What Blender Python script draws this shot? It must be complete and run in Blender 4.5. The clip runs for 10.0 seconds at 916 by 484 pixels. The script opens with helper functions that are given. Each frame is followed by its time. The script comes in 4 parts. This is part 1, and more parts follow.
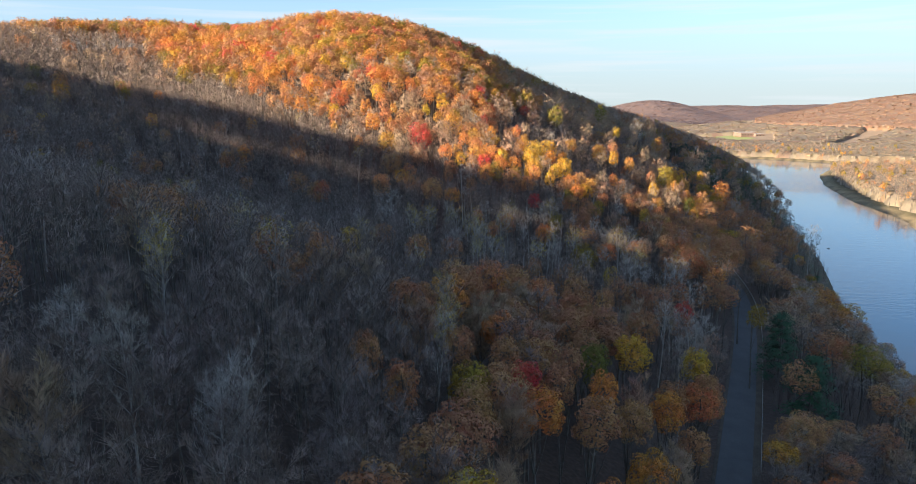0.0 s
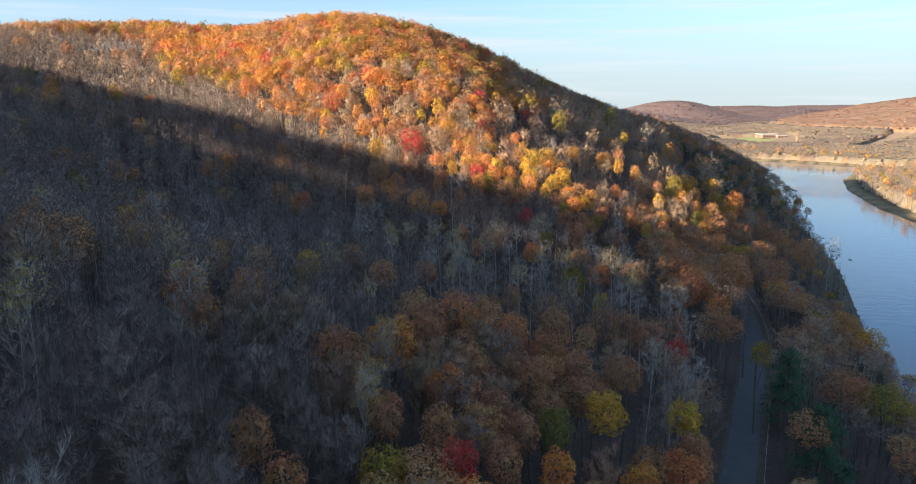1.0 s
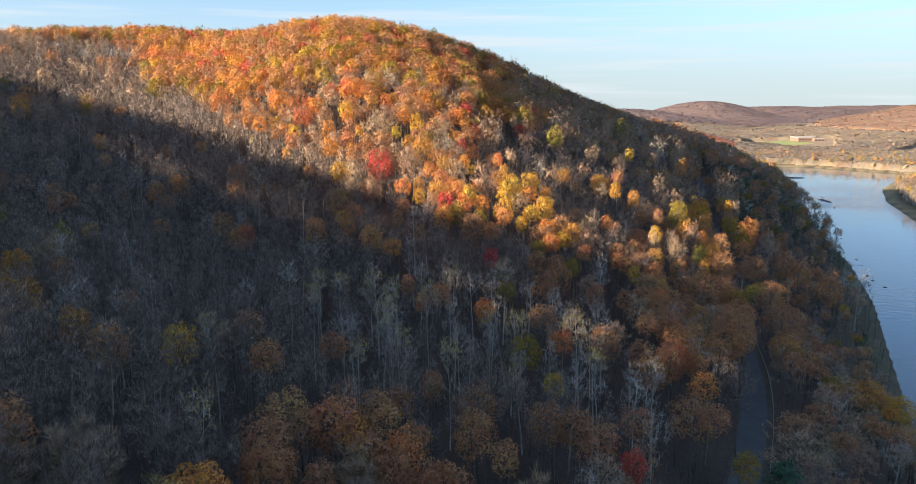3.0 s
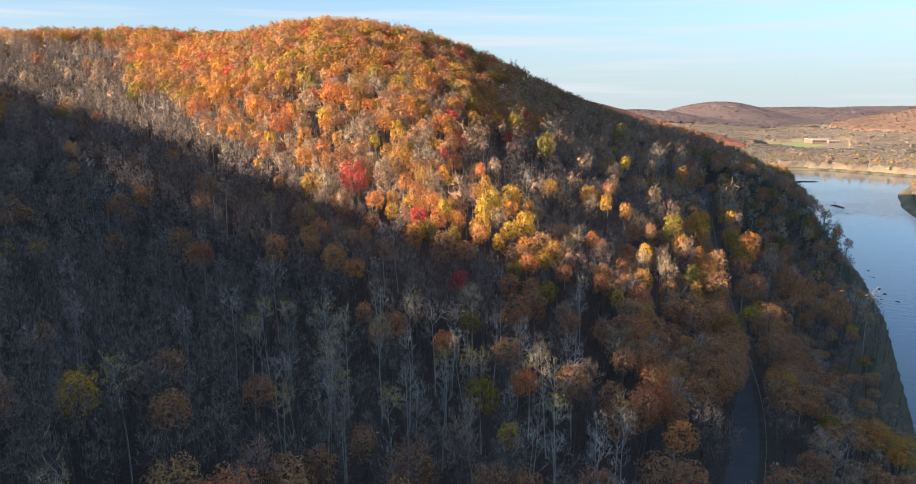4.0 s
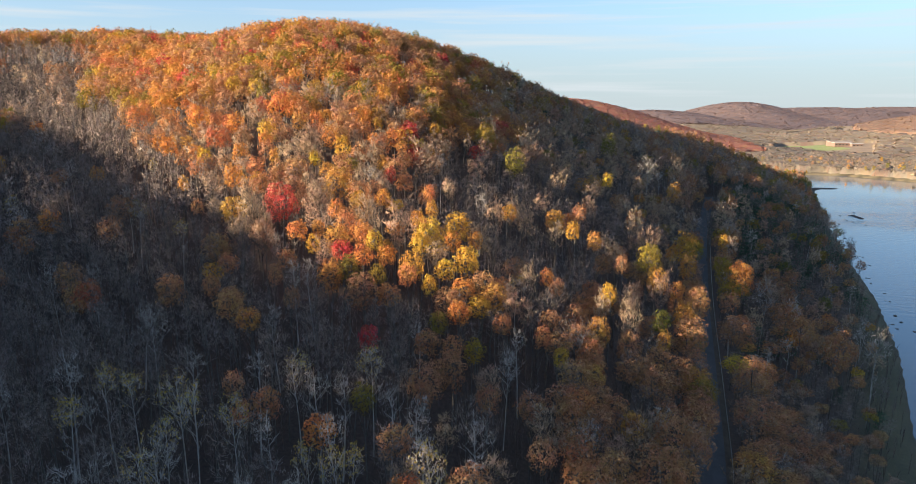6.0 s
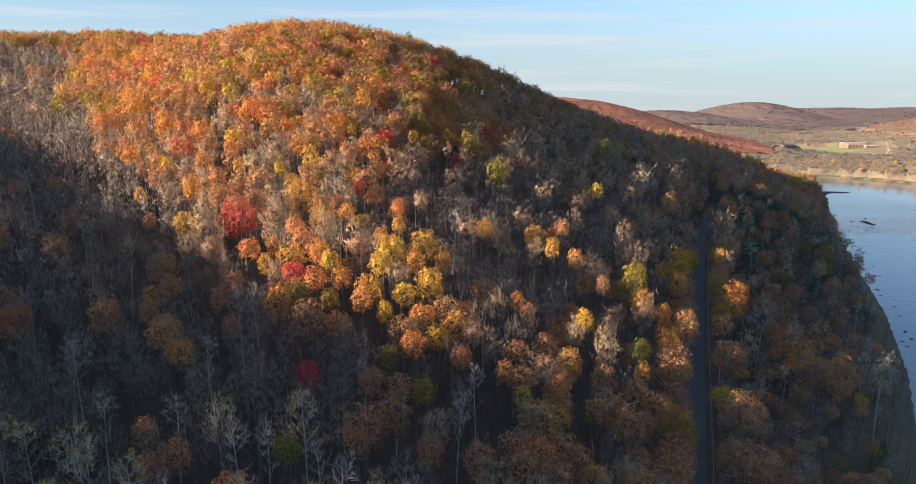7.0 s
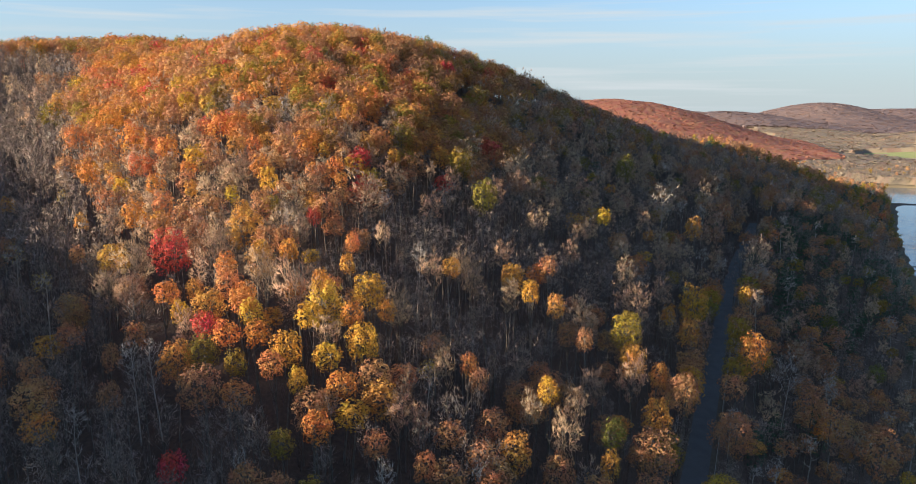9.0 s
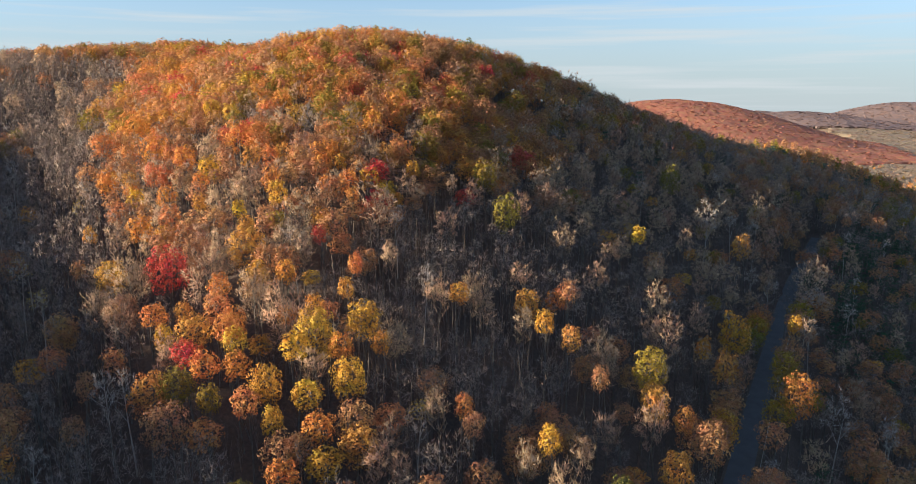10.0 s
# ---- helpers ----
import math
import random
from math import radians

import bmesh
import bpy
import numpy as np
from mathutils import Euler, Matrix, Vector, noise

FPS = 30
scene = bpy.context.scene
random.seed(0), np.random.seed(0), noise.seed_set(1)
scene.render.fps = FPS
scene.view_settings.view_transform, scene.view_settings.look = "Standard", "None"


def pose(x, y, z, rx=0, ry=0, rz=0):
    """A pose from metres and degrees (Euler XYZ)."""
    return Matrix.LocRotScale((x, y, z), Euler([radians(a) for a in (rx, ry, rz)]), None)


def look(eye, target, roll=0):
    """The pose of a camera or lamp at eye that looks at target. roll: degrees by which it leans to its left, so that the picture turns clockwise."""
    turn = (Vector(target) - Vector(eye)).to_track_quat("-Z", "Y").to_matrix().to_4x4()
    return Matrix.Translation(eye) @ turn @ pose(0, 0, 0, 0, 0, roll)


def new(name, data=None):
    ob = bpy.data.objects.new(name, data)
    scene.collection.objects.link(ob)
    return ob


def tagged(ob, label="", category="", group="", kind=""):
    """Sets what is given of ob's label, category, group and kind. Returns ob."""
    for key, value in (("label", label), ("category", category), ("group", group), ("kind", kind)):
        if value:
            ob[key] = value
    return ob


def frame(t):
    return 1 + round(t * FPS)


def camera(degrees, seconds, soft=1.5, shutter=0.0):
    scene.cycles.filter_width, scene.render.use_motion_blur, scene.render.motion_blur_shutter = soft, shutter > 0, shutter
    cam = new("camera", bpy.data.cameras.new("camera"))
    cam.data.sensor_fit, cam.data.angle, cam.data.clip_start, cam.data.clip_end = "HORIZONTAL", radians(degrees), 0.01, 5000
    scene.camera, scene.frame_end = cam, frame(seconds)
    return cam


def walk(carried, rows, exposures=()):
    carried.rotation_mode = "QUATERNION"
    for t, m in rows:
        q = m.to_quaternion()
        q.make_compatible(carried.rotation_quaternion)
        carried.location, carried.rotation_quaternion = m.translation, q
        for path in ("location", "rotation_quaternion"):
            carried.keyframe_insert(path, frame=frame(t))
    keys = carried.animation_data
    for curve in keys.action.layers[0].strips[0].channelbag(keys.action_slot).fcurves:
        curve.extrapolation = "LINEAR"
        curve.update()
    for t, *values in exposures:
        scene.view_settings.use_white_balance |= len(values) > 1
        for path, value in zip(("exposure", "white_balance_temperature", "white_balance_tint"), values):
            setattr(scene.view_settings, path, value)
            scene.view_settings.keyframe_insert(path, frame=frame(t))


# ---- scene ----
cam = camera(70.2, 10.0, soft=0.8)
METRES, EYE, TILT, LEAN, TURN = 160.0, 80.0, -11.8, 0.0, 0.0
ROWS = [
    (0.0, 0.0, 0.0, 0.0, 0.0, 0.0, -0.0),
    (0.5, 0.0275, 0.039, 0.0128, 0.83, -0.01, -0.22),
    (1.0, 0.0546, 0.0775, 0.0294, 1.64, -0.04, -0.4),
    (1.5, 0.081, 0.1152, 0.0475, 2.37, -0.07, -0.54),
    (2.0, 0.1075, 0.1538, 0.0644, 3.03, -0.07, -0.69),
    (2.5, 0.1342, 0.1917, 0.0818, 3.69, -0.11, -0.82),
    (4.0, 0.2164, 0.3091, 0.1292, 5.36, -0.18, -1.23),
    (4.5, 0.2437, 0.3484, 0.1442, 5.8, -0.22, -1.34),
    (5.0, 0.2713, 0.3879, 0.1589, 6.23, -0.26, -1.46),
    (5.5, 0.2988, 0.4273, 0.1739, 6.63, -0.29, -1.57),
    (7.0, 0.3798, 0.5458, 0.2188, 8.02, -0.37, -1.89),
    (7.5, 0.4065, 0.5856, 0.2341, 8.59, -0.42, -2.03),
    (8.0, 0.4333, 0.6259, 0.2496, 9.29, -0.45, -2.18),
    (8.5, 0.4595, 0.6655, 0.2658, 10.84, -0.56, -2.51),
    (9.0, 0.4844, 0.7057, 0.2821, 12.92, -0.67, -2.96),
    (9.5, 0.5077, 0.7458, 0.2995, 15.36, -0.86, -3.41),
    (10.0, 0.5291, 0.7863, 0.3165, 18.08, -1.05, -3.91),
]
walk(cam, [(t, pose(0, 0, EYE, TILT, LEAN, TURN) @ pose(METRES * x, METRES * y, METRES * z, 90 + pitch, roll, yaw)) for t, x, y, z, yaw, pitch, roll in ROWS], exposures=[(0.0, 1.76), (4.5, 1.66), (7.5, 1.52), (10.0, 1.44)])

# ---- light: a low autumn sun behind a western ridge, and a clear sky with thin cirrus ----
SUN_WAY = Vector((-0.88, -0.48, 0.0)).normalized()      # level direction towards the sun
SUN_HIGH = radians(14.4)
sun_dir = Vector((SUN_WAY.x * math.cos(SUN_HIGH), SUN_WAY.y * math.cos(SUN_HIGH), math.sin(SUN_HIGH)))
sun = new("sun", bpy.data.lights.new("sun", "SUN"))
sun.data.energy, sun.data.angle, sun.data.color = 4.7, radians(0.55), (1.0, 0.825, 0.60)
sun.matrix_world = look(sun_dir * 900, (0, 0, 0))

world = bpy.data.worlds.new("sky")
scene.world = world
world.use_nodes = True
wn, wl = world.node_tree.nodes, world.node_tree.links
wn.clear()
sky = wn.new("ShaderNodeTexSky")
sky.sky_type, sky.sun_disc = "NISHITA", False
sky.sun_elevation, sky.sun_rotation = SUN_HIGH, math.atan2(SUN_WAY.x, SUN_WAY.y)
sky.altitude, sky.air_density, sky.dust_density, sky.ozone_density = 300, 0.8, 0.2, 3.0
tc = wn.new("ShaderNodeTexCoord")
flat = wn.new("ShaderNodeMapping")
flat.inputs["Scale"].default_value = (1.2, 1.6, 34.0)
flat.inputs["Rotation"].default_value = (0.0, radians(-2.5), 0.0)
wisp = wn.new("ShaderNodeTexNoise")
wisp.inputs["Scale"].default_value, wisp.inputs["Detail"].default_value, wisp.inputs["Roughness"].default_value = 2.0, 5.0, 0.55
thin = wn.new("ShaderNodeMapRange")
thin.inputs["From Min"].default_value, thin.inputs["From Max"].default_value, thin.inputs["To Max"].default_value = 0.50, 0.70, 0.7
veil = wn.new("ShaderNodeMix")
veil.data_type = "RGBA"
veil.inputs["B"].default_value = (2.85, 3.1, 3.25, 1)
bg = wn.new("ShaderNodeBackground")
bg.inputs["Strength"].default_value = 0.088
wo = wn.new("ShaderNodeOutputWorld")
wl.new(tc.outputs["Generated"], flat.inputs["Vector"])
wl.new(flat.outputs["Vector"], wisp.inputs["Vector"])
wl.new(wisp.outputs["Fac"], thin.inputs["Value"])
wl.new(thin.outputs["Result"], veil.inputs["Factor"])
up = wn.new("ShaderNodeSeparateXYZ")
low = wn.new("ShaderNodeMapRange")
low.inputs["From Min"].default_value, low.inputs["From Max"].default_value = -0.02, 0.27
low.inputs["To Min"].default_value, low.inputs["To Max"].default_value = 0.92, 0.0
low.interpolation_type = "SMOOTHERSTEP"
mist = wn.new("ShaderNodeMix")
mist.data_type = "RGBA"
mist.inputs["B"].default_value = (2.06, 2.42, 2.66, 1)
wl.new(tc.outputs["Generated"], up.inputs["Vector"])
wl.new(up.outputs["Z"], low.inputs["Value"])
tone = wn.new("ShaderNodeMix")
tone.data_type, tone.blend_type = "RGBA", "MULTIPLY"
tone.inputs["Factor"].default_value = 1.0
tone.inputs["B"].default_value = (0.93, 0.96, 0.92, 1)
wl.new(sky.outputs["Color"], tone.inputs["A"])
wl.new(tone.outputs["Result"], mist.inputs["A"])
wl.new(low.outputs["Result"], mist.inputs["Factor"])
wl.new(mist.outputs["Result"], veil.inputs["A"])
wl.new(veil.outputs["Result"], bg.inputs["Color"])

wl.new(bg.outputs["Background"], wo.inputs["Surface"])


# ---- materials ----
def mat(name):
    m = bpy.data.materials.new(name)
    m.use_nodes = True
    n, l = m.node_tree.nodes, m.node_tree.links
    n.clear()
    out = n.new("ShaderNodeOutputMaterial")
    p = n.new("ShaderNodeBsdfPrincipled")
    l.new(p.outputs["BSDF"], out.inputs["Surface"])
    return m, n, l, p, out


def tree_value(n, l):
    """A value from 0 to 1 for each tree: by object for single trees, by the stored tint in joined woods."""
    info = n.new("ShaderNodeObjectInfo")
    att = n.new("ShaderNodeAttribute")
    att.attribute_name = "tint"
    add = n.new("ShaderNodeMath")
    l.new(info.outputs["Random"], add.inputs[0])
    l.new(att.outputs["Fac"], add.inputs[1])
    fr = n.new("ShaderNodeMath")
    fr.operation = "FRACT"
    l.new(add.outputs[0], fr.inputs[0])
    return fr.outputs[0]


def ramp(n, l, source, colours):
    r = n.new("ShaderNodeValToRGB")
    e = r.color_ramp.elements
    while len(e) < len(colours):
        e.new(0.5)
    for i, c in enumerate(colours):
        e[i].position = i / (len(colours) - 1)
        e[i].color = (*c, 1)
    l.new(source, r.inputs["Fac"])
    return r.outputs["Color"]


def leafy(name, colours, through_light=0.3, wild=0.16):
    """Foliage: tint by tree, a finer change from clump to clump, some light passing through."""
    m, n, l, p, out = mat(name)
    base = ramp(n, l, tree_value(n, l), colours)
    geo = n.new("ShaderNodeNewGeometry")
    isl = n.new("ShaderNodeMapRange")
    isl.inputs["To Min"].default_value, isl.inputs["To Max"].default_value = 1 - wild, 1 + wild
    l.new(geo.outputs["Random Per Island"], isl.inputs["Value"])
    big = n.new("ShaderNodeTexNoise")
    big.inputs["Scale"].default_value = 0.45
    l.new(geo.outputs["Position"], big.inputs["Vector"])
    hue = n.new("ShaderNodeMapRange")
    hue.inputs["From Min"].default_value, hue.inputs["From Max"].default_value = 0.3, 0.7
    hue.inputs["To Min"].default_value, hue.inputs["To Max"].default_value = 0.482, 0.518
    l.new(big.outputs["Fac"], hue.inputs["Value"])
    clump = n.new("ShaderNodeTexNoise")
    clump.inputs["Scale"].default_value, clump.inputs["Detail"].default_value = 0.8, 3.0
    l.new(geo.outputs["Position"], clump.inputs["Vector"])
    worn = n.new("ShaderNodeMapRange")
    worn.inputs["From Min"].default_value, worn.inputs["From Max"].default_value = 0.3, 0.7
    worn.inputs["To Min"].default_value, worn.inputs["To Max"].default_value = 1 - wild * 1.6, 1 + wild * 1.4
    l.new(clump.outputs["Fac"], worn.inputs["Value"])
    both = n.new("ShaderNodeMath")
    both.operation = "MULTIPLY"
    l.new(isl.outputs["Result"], both.inputs[0])
    l.new(worn.outputs["Result"], both.inputs[1])
    hsv = n.new("ShaderNodeHueSaturation")
    l.new(base, hsv.inputs["Color"])
    l.new(both.outputs[0], hsv.inputs["Value"])
    l.new(hue.outputs["Result"], hsv.inputs["Hue"])
    l.new(hsv.outputs["Color"], p.inputs["Base Color"])
    p.inputs["Roughness"].default_value = 0.65
    p.inputs["Specular IOR Level"].default_value = 0.08
    tr = n.new("ShaderNodeBsdfTranslucent")
    l.new(hsv.outputs["Color"], tr.inputs["Color"])
    mix = n.new("ShaderNodeMixShader")
    mix.inputs["Fac"].default_value = through_light
    l.new(p.outputs["BSDF"], mix.inputs[1])
    l.new(tr.outputs["BSDF"], mix.inputs[2])
    l.new(mix.outputs["Shader"], out.inputs["Surface"])
    return m


def mottled(name, a, b, scale, rough=0.9, bump=0.0, metal=0.0, fine=None):
    """A surface between two colours at two scales of noise."""
    m, n, l, p, out = mat(name)
    geo = n.new("ShaderNodeNewGeometry")
    t1, t2 = n.new("ShaderNodeTexNoise"), n.new("ShaderNodeTexNoise")
    t1.inputs["Scale"].default_value, t1.inputs["Detail"].default_value = scale, 4
    t2.inputs["Scale"].default_value, t2.inputs["Detail"].default_value = fine or scale * 9, 3
    l.new(geo.outputs["Position"], t1.inputs["Vector"])
    l.new(geo.outputs["Position"], t2.inputs["Vector"])
    add = n.new("ShaderNodeMath")
    l.new(t1.outputs["Fac"], add.inputs[0])
    l.new(t2.outputs["Fac"], add.inputs[1])
    mr = n.new("ShaderNodeMapRange")
    mr.inputs["From Min"].default_value, mr.inputs["From Max"].default_value = 0.7, 1.3
    l.new(add.outputs[0], mr.inputs["Value"])
    c = ramp(n, l, mr.outputs["Result"], (a, b))
    l.new(c, p.inputs["Base Color"])
    p.inputs["Roughness"].default_value, p.inputs["Metallic"].default_value = rough, metal
    if bump:
        bp = n.new("ShaderNodeBump")
        bp.inputs["Strength"].default_value, bp.inputs["Distance"].default_value = 0.6, bump
        l.new(t2.outputs["Fac"], bp.inputs["Height"])
        l.new(bp.outputs["Normal"], p.inputs["Normal"])
    return m


LEAF = {
    "rust": leafy("leaf_rust", ((0.39, 0.19, 0.105), (0.51, 0.265, 0.13), (0.45, 0.205, 0.105), (0.54, 0.31, 0.14), (0.49, 0.24, 0.13), (0.42, 0.225, 0.125))),
    "orange": leafy("leaf_orange", ((0.64, 0.235, 0.085), (0.68, 0.30, 0.08), (0.61, 0.26, 0.13), (0.69, 0.33, 0.08), (0.61, 0.20, 0.10))),
    "gold": leafy("leaf_gold", ((0.60, 0.30, 0.07), (0.64, 0.39, 0.065), (0.57, 0.27, 0.075), (0.61, 0.32, 0.085), (0.56, 0.29, 0.095), (0.63, 0.43, 0.065))),
    "red": leafy("leaf_red", ((0.56, 0.06, 0.07), (0.62, 0.09, 0.08), (0.58, 0.12, 0.085), (0.60, 0.15, 0.10))),
    "olive": leafy("leaf_olive", ((0.24, 0.19, 0.05), (0.33, 0.22, 0.05), (0.38, 0.27, 0.05), (0.20, 0.19, 0.05))),
    "tan": leafy("leaf_tan", ((0.46, 0.32, 0.215), (0.52, 0.375, 0.25), (0.49, 0.295, 0.205), (0.54, 0.41, 0.28))),
    "pine": leafy("needles_pine", ((0.05, 0.10, 0.06), (0.07, 0.13, 0.065), (0.06, 0.125, 0.085)), 0.15),
    "yellowed": leafy("leaf_yellowed", ((0.50, 0.36, 0.08), (0.56, 0.38, 0.09), (0.46, 0.35, 0.11))),
}
LEAF["bare"] = leafy("twig_brown", ((0.245, 0.19, 0.165), (0.30, 0.235, 0.20), (0.355, 0.275, 0.225), (0.27, 0.21, 0.19)), 0.05)
LEAF["brush"] = leafy("twig_brush", ((0.13, 0.10, 0.09), (0.17, 0.13, 0.115), (0.20, 0.155, 0.13), (0.15, 0.115, 0.10)), 0.05)
LEAF["pale"] = leafy("twig_pale", ((0.43, 0.375, 0.335), (0.50, 0.435, 0.38), (0.46, 0.395, 0.33)), 0.05)
BARK = mottled("bark_grey", (0.085, 0.072, 0.06), (0.19, 0.165, 0.14), 1.3)
BARK_PALE = mottled("bark_pale", (0.30, 0.265, 0.23), (0.53, 0.48, 0.42), 1.1)
ASPHALT = mottled("asphalt_worn", (0.075, 0.077, 0.080), (0.115, 0.115, 0.118), 0.35, 0.85, 0.01, fine=6.0)
GRAVEL = mottled("verge_gravel", (0.07, 0.055, 0.042), (0.14, 0.11, 0.08), 0.6, 0.95, 0.03)
STEEL = mottled("steel_galvanised", (0.36, 0.34, 0.31), (0.55, 0.53, 0.50), 0.7, 0.5, metal=0.5)
POST_WOOD = mottled("post_wood", (0.16, 0.13, 0.10), (0.30, 0.26, 0.21), 2.0)
WHITE = mottled("paint_white", (0.70, 0.70, 0.68), (0.82, 0.82, 0.80), 1.5, 0.6)
BRICK = mottled("wall_buff_brick", (0.20, 0.13, 0.10), (0.27, 0.18, 0.14), 0.2)
ROOF = mottled("roof_pale_membrane", (0.40, 0.37, 0.35), (0.52, 0.48, 0.46), 0.1)
GLASS_DARK = mottled("window_glass_dark", (0.02, 0.025, 0.03), (0.04, 0.045, 0.05), 0.3, 0.1)
STONE = mottled("river_stone", (0.10, 0.09, 0.08), (0.22, 0.20, 0.17), 0.8, 0.8, 0.03)
TURF = mottled("turf_mown", (0.22, 0.26, 0.08), (0.34, 0.36, 0.14), 0.02, fine=0.3)


def ground_material():
    m, n, l, p, out = mat("forest_floor")
    geo = n.new("ShaderNodeNewGeometry")
    t1, t2 = n.new("ShaderNodeTexNoise"), n.new("ShaderNodeTexNoise")
    t1.inputs["Scale"].default_value, t1.inputs["Detail"].default_value = 0.06, 5
    t2.inputs["Scale"].default_value, t2.inputs["Detail"].default_value = 1.6, 6
    for t in (t1, t2):
        l.new(geo.outputs["Position"], t.inputs["Vector"])
    add = n.new("ShaderNodeMath")
    l.new(t1.outputs["Fac"], add.inputs[0])
    l.new(t2.outputs["Fac"], add.inputs[1])
    mr = n.new("ShaderNodeMapRange")
    mr.inputs["From Min"].default_value, mr.inputs["From Max"].default_value = 0.65, 1.35
    l.new(add.outputs[0], mr.inputs["Value"])
    litter = ramp(n, l, mr.outputs["Result"], ((0.032, 0.023, 0.018), (0.062, 0.041, 0.031), (0.11, 0.07, 0.049)))
    grass = ramp(n, l, mr.outputs["Result"], ((0.05, 0.07, 0.02), (0.10, 0.12, 0.03), (0.20, 0.19, 0.06)))
    straw = ramp(n, l, mr.outputs["Result"], ((0.30, 0.21, 0.11), (0.42, 0.31, 0.17), (0.50, 0.38, 0.22)))
    last = litter
    # paler brush tone, which also lightens the floor of the sunlit slopes
    brush = ramp(n, l, mr.outputs["Result"], ((0.17, 0.12, 0.10), (0.23, 0.165, 0.135), (0.28, 0.205, 0.16)))
    for name, colour in (("brush", brush), ("green", grass), ("straw", straw)):
        att = n.new("ShaderNodeAttribute")
        att.attribute_name = name
        mx = n.new("ShaderNodeMix")
        mx.data_type = "RGBA"
        l.new(att.outputs["Fac"], mx.inputs["Factor"])
        l.new(last, mx.inputs["A"])
        l.new(colour, mx.inputs["B"])
        last = mx.outputs["Result"]
    l.new(last, p.inputs["Base Color"])
    p.inputs["Roughness"].default_value = 0.95
    bp = n.new("ShaderNodeBump")
    bp.inputs["Strength"].default_value, bp.inputs["Distance"].default_value = 0.8, 0.25
    l.new(t2.outputs["Fac"], bp.inputs["Height"])
    l.new(bp.outputs["Normal"], p.inputs["Normal"])
    return m


def water_material():
    m, n, l, p, out = mat("river_water")
    geo = n.new("ShaderNodeNewGeometry")
    mp = n.new("ShaderNodeMapping")
    mp.inputs["Rotation"].default_value = (0, 0, radians(24))
    mp.inputs["Scale"].default_value = (0.5, 1.0, 1.0)
    l.new(geo.outputs["Position"], mp.inputs["Vector"])
    t1, t2 = n.new("ShaderNodeTexNoise"), n.new("ShaderNodeTexNoise")
    t1.inputs["Scale"].default_value, t1.inputs["Detail"].default_value = 0.28, 5
    t2.inputs["Scale"].default_value, t2.inputs["Detail"].default_value = 0.035, 3
    l.new(mp.outputs["Vector"], t1.inputs["Vector"])
    l.new(mp.outputs["Vector"], t2.inputs["Vector"])
    att = n.new("ShaderNodeAttribute")
    att.attribute_name = "riffle"
    st = n.new("ShaderNodeMath")
    st.operation = "MULTIPLY_ADD"
    l.new(att.outputs["Fac"], st.inputs[0])
    st.inputs[1].default_value = 1.6
    st.inputs[2].default_value = 0.05
    ml = n.new("ShaderNodeMath")
    ml.operation = "MULTIPLY"
    l.new(st.outputs[0], ml.inputs[0])
    l.new(t2.outputs["Fac"], ml.inputs[1])
    bp = n.new("ShaderNodeBump")
    bp.inputs["Distance"].default_value = 0.5
    l.new(ml.outputs[0], bp.inputs["Strength"])
    l.new(t1.outputs["Fac"], bp.inputs["Height"])
    l.new(bp.outputs["Normal"], p.inputs["Normal"])
    p.inputs["Base Color"].default_value = (0.085, 0.125, 0.16, 1)
    p.inputs["Roughness"].default_value = 0.06
    p.inputs["IOR"].default_value = 1.5
    return m


# ---- the lie of the land ----
# the river as a band: x, y, half width; it runs along the foot of the hill and bends away to the east
RIVER = ((-60, -600, 38), (60, -150, 38), (128, 60, 38), (178, 200, 42), (228, 320, 40), (252, 400, 36), (278, 470, 42),
         (300, 560, 38), (338, 680, 40), (385, 790, 46), (440, 900, 70))
BEND = ((425, 960, 62), (520, 870, 50), (760, 800, 46), (1200, 860, 46), (2200, 700, 50))
# the road along the slope: x, y, height
ROAD = ((-45, -90, 25), (-20, -40, 24.5), (4, 10, 24), (28, 60, 24), (51, 109, 24), (64, 137, 24), (75, 161, 24), (85, 188, 24),
        (92, 222, 24), (99, 256, 25), (106, 292, 27), (114, 330, 30), (120, 357, 33), (126, 385, 36), (136, 420, 39), (150, 470, 42))
# rises and dips of the hillside about its even slope, on a lattice 80 m by 75 m
RELIEF_X, RELIEF_Y, RELIEF_WIDE = -310 + 80 * np.arange(7), 20 + 75 * np.arange(10), 68.0
RELIEF = (
    (0, 0, 0, 0, 1, 4, 5, 2, 0, 0), (0, 1, 2, -2, -3, 2, 9, 8, 2, 0), (2, 7, 4, -10, -7, -4, 5, 7, 2, 0),
    (5, 9, -15, -15, 15, 17, 14.5, 6, 0, 0), (4, -2, -8, 18, 7, -4, 17.5, 9, 0, 0), (2, 0, 6, -4, 3, 6, -5, 5, 1, 1),
    (2, 7, 6, -11, -6, 7, 4, 7, 6, 14))
